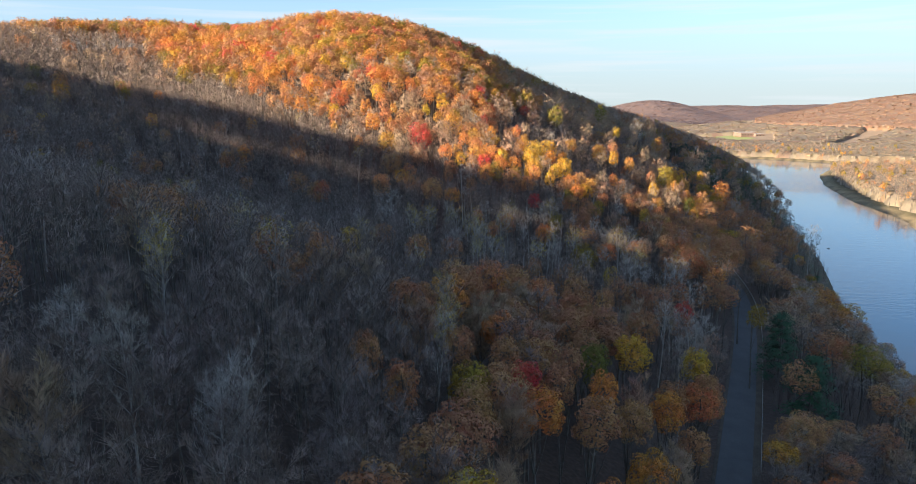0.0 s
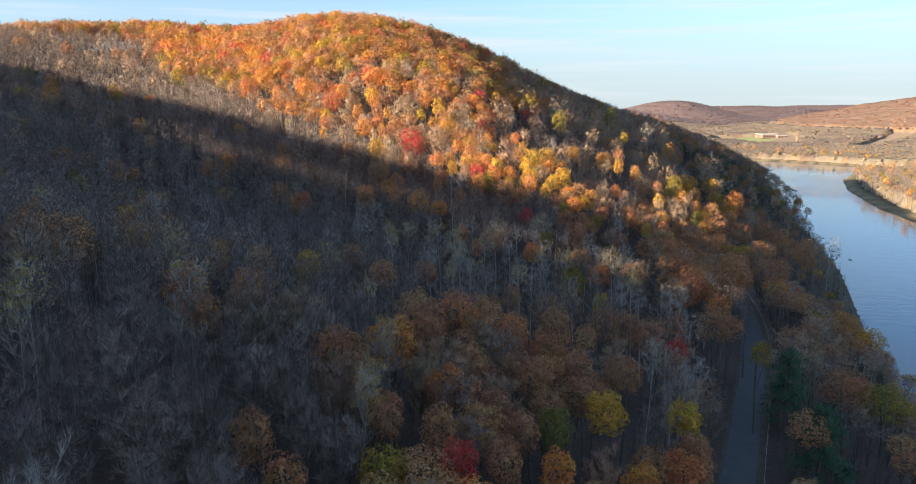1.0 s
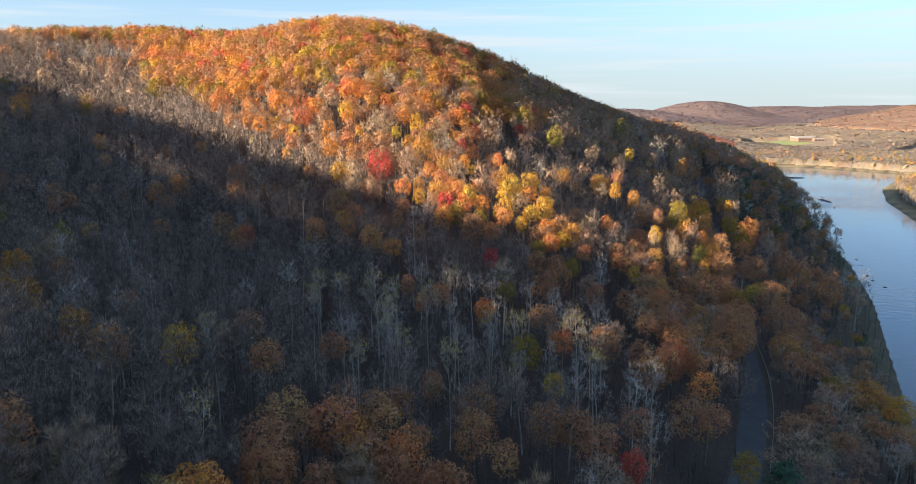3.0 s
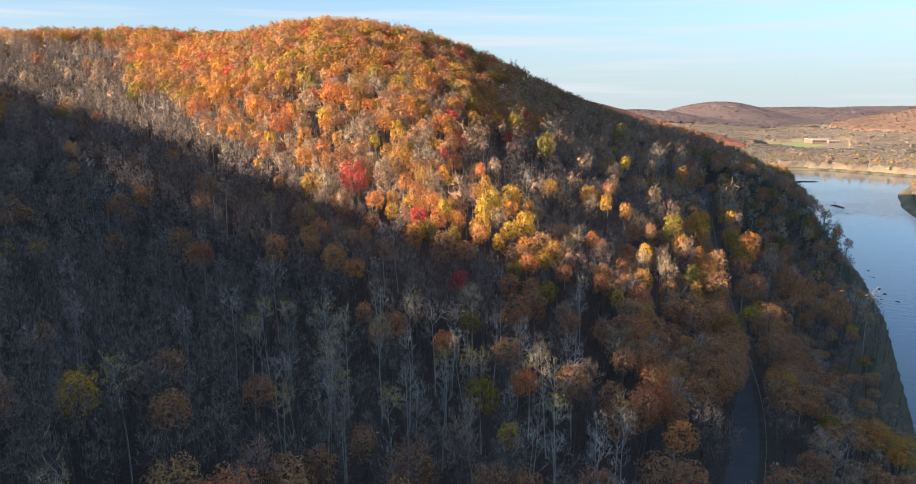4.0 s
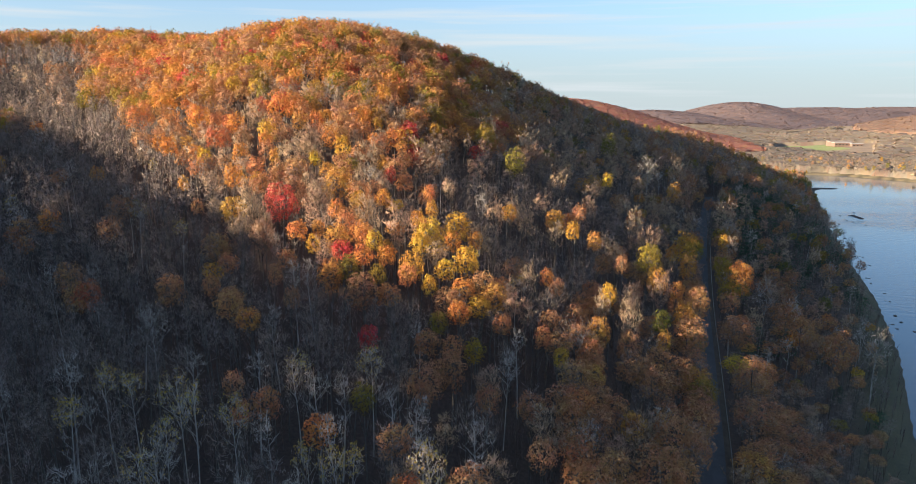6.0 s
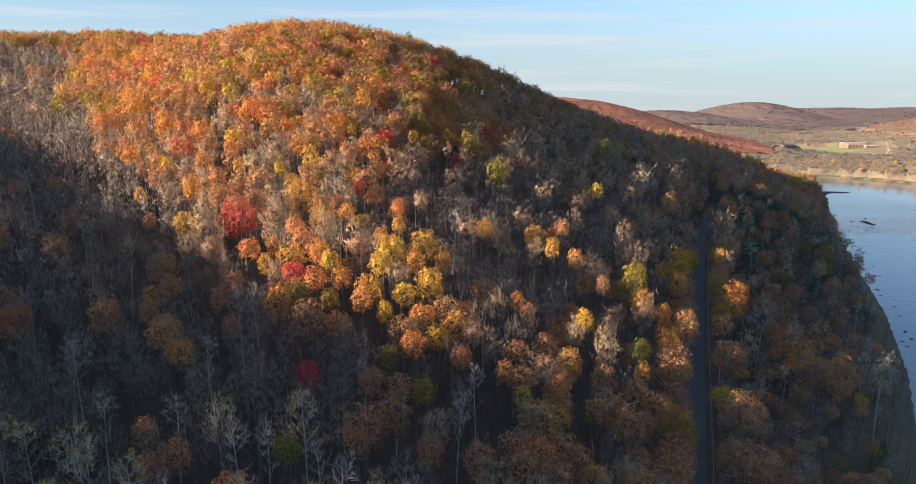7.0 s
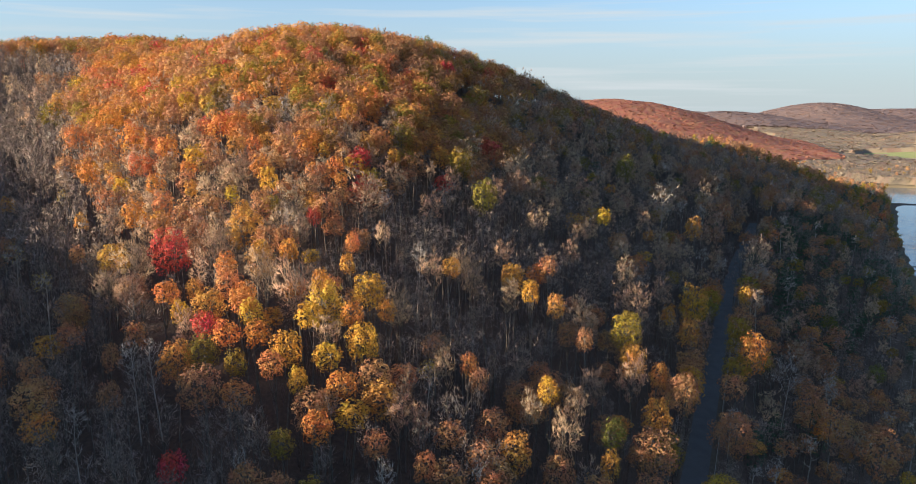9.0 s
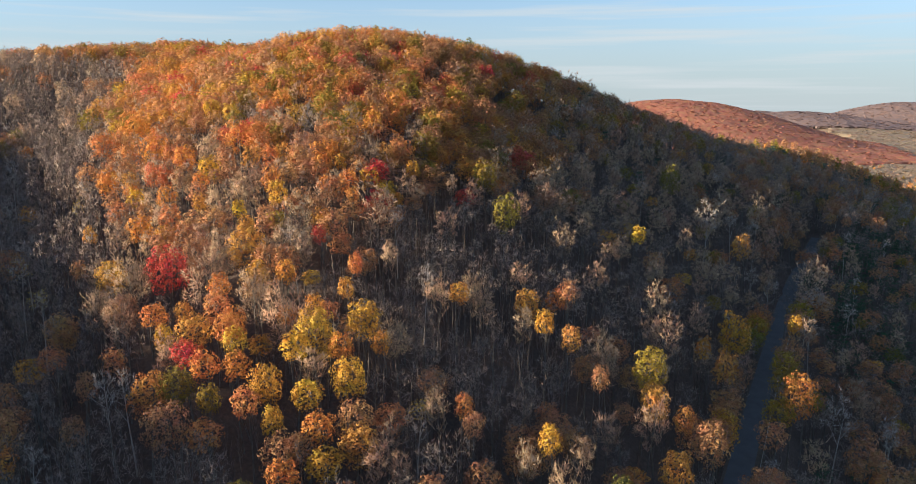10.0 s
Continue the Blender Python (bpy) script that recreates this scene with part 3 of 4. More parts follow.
def make_bare(fine, high=20.0, wide=2.9, base=0.45, leaf_share=0.0, bushy=1.0, girth=1.0):
    """A leafless tree: trunk, rising limbs, and a rounded haze of twigs."""
    n_leaf, size, n_limb, n_twig, tw, sides = FINE[fine]
    wide = wide * girth
    if fine == "distant":
        base = 0.2
    tw = tw * (1.45 if bushy > 1 and fine != "distant" else 1.0)
    bushy = min(bushy, 1.5) if fine == "distant" else bushy
    n_twig, n_limb = int(n_twig * bushy), int(n_limb * (1.4 if bushy > 1 else 1.0))
    w = Wood()
    path = trunk_path(high * 0.9, 6, 0.4)
    rad = np.linspace(0.17, 0.03, 6)
    if fine in ("far", "brow", "distant"):
        path, rad = path[::2], rad[::2] * (1.6 if fine == "distant" else 1.1)
    w.limb(path, rad, sides)
    roots, ways, leng = [], [], []
    for i in range(n_limb):
        u = base + (0.92 - base) * (i + rng.uniform(0, 1)) / n_limb
        s = np.array([np.interp(u * high, path[:, 2], path[:, c]) for c in range(2)] + [u * high])
        a = i * 2.4 + rng.uniform(-0.6, 0.6)
        out = wide * (0.55 + 0.45 * math.sin(math.pi * min(1, (u - base) / (1 - base) + 0.25))) * rng.uniform(0.6, 1.1)
        up = out * rng.uniform(1.0, 1.7)
        e = s + (out * math.cos(a), out * math.sin(a), min(up, high * 1.02 - s[2]))
        m = s + (e - s) * 0.5 + (0.12 * out * math.cos(a), 0.12 * out * math.sin(a), -0.08 * up)
        pts = np.array([s, m, e])
        r0 = 0.055 * (1.15 - 0.6 * u) + 0.01
        if fine != "near":
            pts, rr = pts[[0, 2]], (r0 * (1.6 if fine == "distant" else 1.1), 0.015)
        else:
            rr = (r0, r0 * 0.6, 0.015)
        w.limb(pts, rr, 3)
        n = max(2, n_twig // n_limb)
        boughs = 2 if fine in ("brow", "distant") else 4 if bushy == 1 else 7
        t = rng.uniform(0.2, 1.0, boughs)
        bs = s + (e - s) * t[:, None] + np.sin(t * math.pi)[:, None] * (m - (s + e) / 2)
        bw = unit(unit(e - s) * 0.5 + rng.normal(size=(boughs, 3)) * (0.55, 0.55, 0.3) + (0, 0, 0.55))
        bl = rng.uniform(0.8, 1.7, boughs) * (1.1 - 0.4 * t)
        k = rng.integers(0, boughs, n - boughs)
        q = bs[k] + bw[k] * (bl[k] * rng.uniform(0.1, 1.0, len(k)))[:, None]
        roots += [bs, q]
        ways += [bw, unit(bw[k] * 0.6 + rng.normal(size=(len(k), 3)) * (0.48, 0.48, 0.3) + (0, 0, 0.5))]
        leng += [bl, rng.uniform(0.4, 1.3, len(k)) * (1.25 if fine in ("brow", "distant") else 1.0)]
    roots, ways, leng = np.concatenate(roots), np.concatenate(ways), np.concatenate(leng)
    deep = min(high * 0.36, wide * 1.45) if fine != "distant" else high * 0.38
    lobes = [(0, 0, high - deep, wide * 0.72)]
    for i in range(12):
        a, h = i * 2.4 + rng.uniform(-0.5, 0.5), -0.8 + 1.75 * (i + rng.uniform(0, 1)) / 12
        reach = wide * math.sqrt(max(0.04, 1 - h * h)) * rng.uniform(0.55, 0.85)
        lobes.append((reach * math.cos(a), reach * math.sin(a), high - deep + h * deep * 0.8, wide * rng.uniform(0.24, 0.4)))
    p, d = on_lobes(np.array(lobes), int(HAZE[fine] * bushy * girth ** 1.5), 0.35)
    hw = unit(d * 0.8 + rng.normal(size=d.shape) * 0.3 + (0, 0, 0.4))
    hl = rng.uniform(0.45, 1.15, len(p))
    roots, ways, leng = np.concatenate([roots, p - hw * hl[:, None] * 0.7]), np.concatenate([ways, hw]), np.concatenate([leng, hl])
    out = unit((roots - (0, 0, high - deep)) / (wide, wide, deep)) + (0, 0, 0.2)
    crown = blades(roots, ways, leng, np.full(len(roots), tw) * rng.uniform(0.7, 1.3, len(roots)), unit(out))
    if leaf_share:
        n = int(n_leaf * leaf_share)
        up = np.maximum(roots[:, 2] / high - 0.55, 0.02) ** 2
        k = rng.choice(len(roots), n, p=up / up.sum())
        t = rng.uniform(0.4, 1.1, n)[:, None]
        kept = leaves(roots[k] + ways[k] * leng[k][:, None] * t, ways[k], size * rng.uniform(0.6, 1.0, n))
        return w.get(), crown, kept
    return w.get(), crown


def make_pine(fine, high=15.0, wide=3.6):
    """A white pine: whorls of level limbs with tufts of needles."""
    n_leaf, size, n_limb, n_twig, tw, sides = FINE[fine]
    w = Wood()
    path = trunk_path(high * 0.97, 5, 0.15)
    w.limb(path, np.linspace(0.24, 0.03, 5), sides)
    tiers = {"near": 13, "mid": 10, "far": 8, "brow": 7, "distant": 5}[fine]
    at, way = [], []
    per = max(3, int(n_leaf * (2.2 if fine in ("near", "mid") else 0.9) / (tiers * 6)))
    for i in range(tiers):
        u = 0.16 + 0.84 * i / tiers
        reach = wide * (1 - ((u - 0.16) / 0.84) ** 2.0) * rng.uniform(0.82, 1.1) + 0.45
        for j in range(6):
            a = j * 1.047 + i * 0.6 + rng.uniform(-0.35, 0.35)
            r = reach * rng.uniform(0.7, 1.1)
            o = np.array((math.cos(a), math.sin(a), rng.uniform(0.0, 0.28)))
            s = np.array((0, 0, u * high))
            if fine in ("near", "mid"):
                w.limb([s, s + o * r * 0.9], (0.05, 0.012), 3)
            t = rng.uniform(0.25, 1.0, per) ** 0.7
            p = s + o * (r * t)[:, None] + rng.normal(size=(per, 3)) * (0.34, 0.34, 0.20) * (0.5 + t[:, None])
            at.append(p)
            way.append(np.tile(o * 0.5 + (0, 0, 0.8), (per, 1)))
    at, way = np.concatenate(at), np.concatenate(way)
    return w.get(), leaves(at, way, size * 1.2 * rng.uniform(0.6, 1.2, len(at)))


def make_puff():
    """A crown seen from very far: a loose dome of leaf masses."""
    n = 11
    d = unit(rng.normal(size=(n, 3)) + (0, 0, 0.7))
    d[:, 2] = np.abs(d[:, 2])
    return leaves(d * rng.uniform(0.65, 1.0, (n, 1)), d + (0, 0, 0.35), np.full(n, 0.58))


# each sort of tree: how its crown is grown, and its usual height
SORTS = {
    "rust": (lambda q, g: make_round(q, 20, 3.8, g), BARK),
    "orange": (lambda q, g: make_round(q, 20, 3.7, g), BARK),
    "gold": (lambda q, g: make_round(q, 19.5, 3.6, g), BARK),
    "red": (lambda q, g: make_round(q, 19.5, 3.6, g), BARK),
    "olive": (lambda q, g: make_round(q, 20, 3.7, g), BARK),
    "tan": (lambda q, g: make_bare(q, 19.5, 3.7, 0.48, 0.0, 2.6, g), BARK),
    "pine": (lambda q, g: make_pine(q, 14.5, 4.2), BARK),
    "bare": (lambda q, g: make_bare(q, 20, 3.2, 0.48, 0.0, 1.0, g), BARK),
    "pale": (lambda q, g: make_bare(q, 20.5, 2.8, 0.45, 0.0, 1.0, g), BARK_PALE),
    "yellowed": (lambda q, g: make_bare(q, 21, 2.9, 0.48, 0.13, 1.0, g), BARK_PALE),
}
VARIANTS = {"near": 4, "mid": 4, "far": 4, "brow": 4, "distant": 5}
GIRTH = (0.64, 0.88, 1.15)         # slender, middling and broad crowns
SHAPES = {}


def build_of(s, x, y, rise):
    """Which breadth of crown suits a tree of breadth s, its height (lower below the road), and what is left to stretch sideways."""
    g = 0 if s < 0.74 else 1 if s < 1.0 else 2
    tall = (0.74 + 0.26 * s) * rise * (0.66 if x > road_x(y) + 3 and y < 262 else 1.0)
    return g, tall, s / (tall * GIRTH[g])


def shape(sort, fine, i, g=1):
    """The i-th shape of a sort at a fineness: wood, crown and, for some, leftover leaves, each as verts and triangles."""
    key = (sort, fine, i % VARIANTS[fine], g)
    if key not in SHAPES:
        SHAPES[key] = SORTS[sort][0](fine, GIRTH[g])
    return SHAPES[key]


NAMES = {
    "rust": ("oak_tree", "broad oak with dense rust-brown autumn leaves"), "orange": ("maple_tree", "full round maple with bright orange autumn leaves"),
    "gold": ("hickory_tree", "rounded hickory with golden yellow autumn leaves"), "red": ("red_maple_tree", "red maple glowing crimson among duller trees"),
    "olive": ("olive_oak_tree", "broad tree still olive green on the slope"), "tan": ("beech_tree", "domed beech with fine pinkish tan twigs"),
    "pine": ("pine_tree", "dark green pine with level layered boughs"), "bare": ("bare_tree", "leafless grey-brown tree with fine upright twigs"),
    "pale": ("sycamore_tree", "slender leafless tree with pale grey trunk"), "yellowed": ("tulip_tree", "tall nearly bare tree with yellow top leaves"),
}
TREE_MESH = {}


def tree_meshes(sort, fine, i, g):
    key = (sort, fine, i % VARIANTS[fine], g)
    if key not in TREE_MESH:
        s = shape(sort, fine, i, g)
        crown_mat = LEAF["pale"] if sort == "yellowed" else LEAF[sort]
        made = [("trunk", from_arrays("trunk", *s[0], [SORTS[sort][1]], smooth_shade=True)),
                ("crown", from_arrays("crown", *s[1][:2], [crown_mat], normals=s[1][2]))]
        if len(s) > 2:
            made.append(("foliage", from_arrays("foliage", *s[2][:2], [LEAF["yellowed"]], normals=s[2][2])))
        TREE_MESH[key] = made
    return TREE_MESH[key]


def plant(sort, fine, x, y, s, rise, note=""):
    """One tree as a thing of its own."""
    name, label = NAMES[sort]
    root = tagged(new(name), label + note, "tree", "trees of the hillside wood")
    g, scale, slim = build_of(s, x, y, rise) if sort != "pine" else (1, s, 1.0)
    root.location = (x, y, float(ground_z(x, y)))
    root.rotation_euler = (rng.normal() * 0.03, rng.normal() * 0.03, rng.uniform(0, 6.28))
    root.scale = (scale * slim * rng.uniform(0.9, 1.12), scale * slim * rng.uniform(0.9, 1.12), scale)
    for part_name, me in tree_meshes(sort, fine, int(rng.integers(0, 99)), g):
        part(part_name, me, root)
    return root


class Woods:
    """Many trees of one sort joined into one mesh."""

    def __init__(self):
        self.v, self.f, self.m, self.t, self.d, self.n = [], [], [], [], [], 0

    def add(self, pieces, x, y, z, scale, tint, slim=1.0):
        a = rng.uniform(0, 6.28)
        c, s = math.cos(a) * scale * slim, math.sin(a) * scale * slim
        m = np.array(((c, s, 0), (-s, c, 0), (0, 0, scale)))
        turned = np.array(((math.cos(a), math.sin(a), 0), (-math.sin(a), math.cos(a), 0), (0, 0, 1)))
        for i, piece in enumerate(pieces):
            v, f = piece[:2]
            self.d.append((piece[2] @ turned if len(piece) > 2 else np.zeros(v.shape)).astype(np.float32))
            self.v.append((v @ m + (x, y, z)).astype(np.float32))
            self.f.append((f + self.n).astype(np.int32))
            self.m.append(np.full(len(f), i, np.int32))
            self.t.append(np.full(len(f), tint, np.float32))
            self.n += len(v)

    def build(self, name, materials, label, rounded=False):
        if not self.v:
            return None
        me = from_arrays(name, np.concatenate(self.v), np.concatenate(self.f), materials, np.concatenate(self.m), (("tint", "FACE", np.concatenate(self.t)),), rounded, np.concatenate(self.d))
        return tagged(new(name, me), label, "woods", kind="stuff")


# ---- which tree grows where ----
def within(x, y, x0, x1, y0, y1, soft=8.0):
    return smooth(x0 - soft, x0 + soft, x) * (1 - smooth(x1 - soft, x1 + soft, x)) * smooth(y0 - soft, y0 + soft, y) * (1 - smooth(y1 - soft, y1 + soft, y))


ORDER = ("bare", "tan", "rust", "orange", "gold", "red", "olive", "pine", "pale", "yellowed")


def mix_at(x, y):
    """The share of each sort of tree at a place, by the stands of the wood."""
    side = x - road_x(y)
    shares = np.array((0.87, 0.03, 0.03, 0.01, 0.01, 0.0, 0.01, 0.0, 0.03, 0.01))

    def lay(amount, *mix):
        nonlocal shares
        shares = shares * (1 - amount) + np.array(mix) * amount

    lay(within(x, y, -400, -118, 230, 425), 0.90, 0.06, 0.01, 0.005, 0.005, 0, 0.005, 0, 0.015, 0)              # grey upper stand
    lay(smooth(434, 444, y) * (1 - smooth(-200, -170, x)), 0.22, 0.04, 0.50, 0.05, 0.06, 0.02, 0.11, 0, 0, 0)      # the skyline stand
    edge = 212 + max(0.0, -x) * 0.97
    bright = smooth(edge - 4, edge + 6, y) * smooth(-10, 6, x + 150 + max(0.0, y - 347) * 0.5) * (1 - smooth(0, 12, x - 8 - max(0, y - 262) * 0.35))
    upper = smooth(285, 345, y)
    lay(bright * (1 - upper), 0.12, 0.25, 0.33, 0.14, 0.09, 0.04, 0.02, 0, 0.01, 0)                                  # pinkish and rust, on the lower brow
    lay(bright * upper, 0.05, 0.05, 0.34, 0.23, 0.18, 0.03, 0.12, 0, 0, 0)                                          # orange, gold and brown above
    lay(within(x, y, 8, 44, 202, 226, 5.0), 0.15, 0.14, 0.16, 0.32, 0.18, 0.03, 0.02, 0, 0, 0)
    lay(smooth(0, 12, x - 10 - max(0, y - 262) * 0.35) * smooth(228, 244, y) * (1 - smooth(-20, 0, side)), 0.82, 0.12, 0.02, 0.01, 0.01, 0.0, 0.005, 0, 0.02, 0)
    lay(smooth(300, 330, y) * smooth(20, 60, x), 0.62, 0.24, 0.07, 0.0, 0.005, 0.0, 0.03, 0.01, 0.02, 0)          # the shaded shoulder
    lay(smooth(380, 430, y) * smooth(0, 40, x), 0.50, 0.21, 0.15, 0.0, 0.005, 0.0, 0.06, 0.06, 0.02, 0)
    lay(within(x, y, -8, 56, 126, 176), 0.66, 0.01, 0.03, 0.01, 0.02, 0.0, 0.01, 0, 0.20, 0.06)                     # pale trunks
    lay(within(x, y, -200, -6, 0, 118), 0.90, 0.01, 0.03, 0.005, 0.005, 0.0, 0.005, 0, 0.03, 0.015)
    lay(within(x, y, -60, -20, 34, 60, 5.0), 0.82, 0.05, 0.07, 0.01, 0.0, 0.0, 0.01, 0, 0.04, 0)
    lay(within(x, y, -2, 40, 30, 118), 0.14, 0.08, 0.56, 0.12, 0.04, 0.01, 0.02, 0, 0.03, 0.02)                     # brown oaks below
    lay(smooth(-36, -26, side) * (1 - smooth(-2, 2, side)) * smooth(90, 110, y) * (1 - smooth(255, 290, y)),
        0.34, 0.08, 0.44, 0.05, 0.03, 0.0, 0.03, 0, 0.03, 0)                                                        # along the road
    lay(smooth(-2, 2, side), 0.52, 0.11, 0.24, 0.01, 0.02, 0.0, 0.02, 0.02, 0.06, 0)                                # between road and river
    lay(within(x, y, 36, 130, 96, 192), 0.30, 0.20, 0.28, 0.03, 0.02, 0.0, 0.02, 0.0, 0.13, 0.025)
    lay(smooth(4, 20, side) * smooth(320, 370, y), 0.44, 0.06, 0.10, 0.0, 0.0, 0.0, 0.04, 0.33, 0.03, 0)          # pines above the river
    return shares / shares.sum()


def jittered(x0, x1, y0, y1, step, loose=0.38):
    """Places about one step apart, uneven."""
    xs = np.arange(x0, x1, step)
    ys = np.arange(y0, y1, step * 0.87)
    out = []
    for j, y in enumerate(ys):
        for x in xs + (step / 2 if j % 2 else 0):
            out.append((x + rng.uniform(-loose, loose) * step, y + rng.uniform(-loose, loose) * step))
    return np.array(out)


# trees that stand out by colour or size: x, y, breadth of the crown
places = []


def mark(sort, *spots):
    places.extend((float(x), float(y), sort, s, 1.22 if x > 60 and y > 215 and sort != "pine" else 1.05) for x, y, s in spots)


mark("red", (-14, 239, 1.2))
mark("yellowed", (-31, 65, 0.5), (-3, 69, 0.62), (-1, 84, 0.62), (-7, 101, 0.74), (4, 131, 0.5), (17, 137, 0.68), (41, 143, 0.67), (41, 149, 1.0), (27, 151, 0.75), (-10, 153, 0.66), (23, 154, 0.5), (29, 154, 0.56), (40, 156, 0.92), (5, 158, 0.84), (11, 158, 0.83), (-11, 163, 0.65), (-7, 163, 0.7))
mark("gold", (43, 80, 0.65), (24, 85, 0.72), (37, 96, 0.71), (106, 181, 1.28), (115, 184, 1.18), (57, 197, 0.5), (30, 210, 0.52), (65, 212, 0.8), (24, 216, 0.76), (32, 216, 0.67), (80, 218, 0.5), (1, 221, 0.5), (15, 222, 0.68), (36, 222, 0.9), (5, 223, 0.84), (25, 224, 0.71), (69, 228, 0.53), (27, 229, 1.13), (-26, 235, 0.89), (32, 236, 0.94), (88, 239, 0.89), (5, 241, 0.62), (25, 244, 0.5), (-1, 249, 1.1), (-47, 250, 0.51), (85, 254, 0.81), (44, 256, 0.68), (67, 256, 0.63), (62, 258, 0.53), (-13, 262, 0.5))
mark("gold", (-26, 264, 0.5), (57, 265, 0.84), (-6, 269, 0.83), (-33, 277, 0.95), (99, 284, 0.97), (93, 285, 0.56), (-1, 290, 0.5), (16, 299, 0.54), (102, 303, 1.26), (-52, 313, 0.98), (118, 315, 0.6), (-63, 317, 0.95), (76, 319, 0.58), (-7, 323, 0.87), (-95, 330, 1.06), (-137, 341, 1.35), (-128, 346, 1.35), (-103, 348, 1.21), (105, 349, 0.88), (-154, 373, 1.35), (-94, 414, 1.35), (-171, 419, 1.35), (-78, 420, 1.35))
mark("olive", (17, 77, 0.57), (59, 123, 0.5), (84, 126, 1.21), (26, 171, 0.55), (42, 190, 0.56), (34, 198, 0.5), (19, 209, 0.56), (12, 210, 0.74), (80, 226, 0.6), (82, 260, 0.96), (43, 297, 1.02), (33, 314, 1.0), (-26, 325, 1.26), (-53, 344, 1.35), (-9, 359, 1.35), (-65, 374, 1.35), (4, 374, 1.35), (-49, 385, 1.2), (83, 387, 1.04), (19, 408, 1.35), (-48, 413, 1.35), (-35, 427, 1.16), (-224, 444, 1.35), (-204, 474, 1.35), (-185, 488, 1.35))
mark("orange", (16, 69, 0.5), (27, 78, 0.67), (33, 83, 0.72), (59, 146, 0.68), (37, 201, 0.65), (53, 202, 0.5), (9, 207, 0.78), (25, 211, 0.64), (14, 215, 0.67), (19, 217, 0.59), (12, 224, 0.68), (-5, 224, 0.72), (0, 227, 0.5), (32, 228, 0.61), (54, 228, 0.5), (5, 229, 0.83), (37, 233, 0.5), (3, 235, 0.68), (23, 236, 0.52), (12, 243, 0.6), (-33, 251, 0.95), (22, 252, 0.5), (89, 254, 0.59), (-28, 256, 0.86), (-37, 265, 0.76), (-32, 272, 0.64), (-12, 274, 0.74), (-65, 274, 0.8), (-51, 276, 0.82), (10, 276, 0.5))
mark("orange", (112, 277, 1.1), (7, 281, 0.79), (-46, 284, 0.84), (-63, 290, 1.19), (-36, 294, 1.28), (-89, 297, 1.18), (-6, 297, 0.5), (-85, 308, 1.34), (-42, 327, 0.98), (-8, 338, 0.5))
mark("red", (7, 65, 0.53), (43, 119, 0.54), (22, 189, 0.58), (9, 217, 0.68), (11, 259, 0.5), (-93, 337, 1.07), (-120, 351, 1.26), (-74, 360, 0.79), (-117, 365, 1.3), (-91, 366, 1.08))
mark("rust", (2, 56, 0.52), (-5, 56, 0.5), (13, 60, 0.65), (-8, 60, 0.5), (12, 69, 0.5), (20, 69, 0.57), (1, 70, 0.5), (5, 70, 0.5), (13, 75, 0.5), (17, 82, 0.5), (49, 85, 1.1), (16, 87, 0.67), (-19, 90, 0.8), (65, 91, 0.89), (22, 95, 0.62), (29, 97, 0.64), (59, 106, 0.94), (26, 111, 0.5), (-7, 123, 0.67), (15, 127, 0.5), (78, 128, 1.35), (55, 135, 0.93), (54, 151, 0.74), (50, 152, 0.61), (61, 154, 0.63), (66, 163, 0.69), (53, 164, 0.66), (13, 166, 0.6), (60, 168, 0.77), (70, 169, 1.15))
mark("rust", (5, 170, 0.5), (75, 171, 0.66), (35, 175, 0.5), (45, 176, 0.61), (38, 183, 0.74), (76, 183, 1.06), (32, 188, 0.65), (38, 189, 0.65), (-7, 196, 0.8), (4, 199, 0.5), (76, 200, 0.88), (-23, 201, 0.8), (17, 203, 0.9), (-15, 203, 0.5), (97, 205, 1.35), (-4, 207, 0.5), (82, 209, 0.92), (-2, 212, 0.6), (101, 222, 1.35), (57, 225, 0.5), (87, 226, 0.94), (-36, 237, 0.5), (104, 248, 1.32), (94, 250, 0.9), (74, 250, 0.5), (64, 271, 0.6), (130, 272, 0.99), (140, 272, 1.35), (126, 276, 0.98), (-77, 279, 0.93))
mark("rust", (16, 368, 1.35), (125, 407, 0.79), (-26, 425, 1.28))
mark("tan", (5, 56, 0.57), (21, 74, 0.52), (29, 103, 0.56), (71, 136, 1.35), (46, 210, 0.69), (50, 212, 0.5), (46, 216, 0.5), (73, 219, 0.81), (66, 222, 0.5), (30, 223, 0.65), (-12, 224, 0.97), (-19, 225, 0.9), (51, 226, 0.65), (74, 229, 0.52), (20, 231, 1.28), (-18, 234, 1.25), (10, 235, 1.05), (-4, 237, 1.21), (83, 246, 0.79), (40, 254, 0.71), (27, 260, 0.6), (3, 264, 1.14), (-21, 264, 0.96), (19, 272, 1.33), (86, 278, 0.99), (-40, 288, 0.95), (83, 291, 0.8), (-14, 292, 0.91), (4, 298, 0.91), (27, 300, 0.53))
mark("tan", (-32, 311, 0.91), (121, 316, 0.73), (-11, 318, 1.19), (89, 332, 0.66), (-40, 335, 1.17), (126, 349, 1.35), (117, 381, 1.3), (114, 392, 1.23))
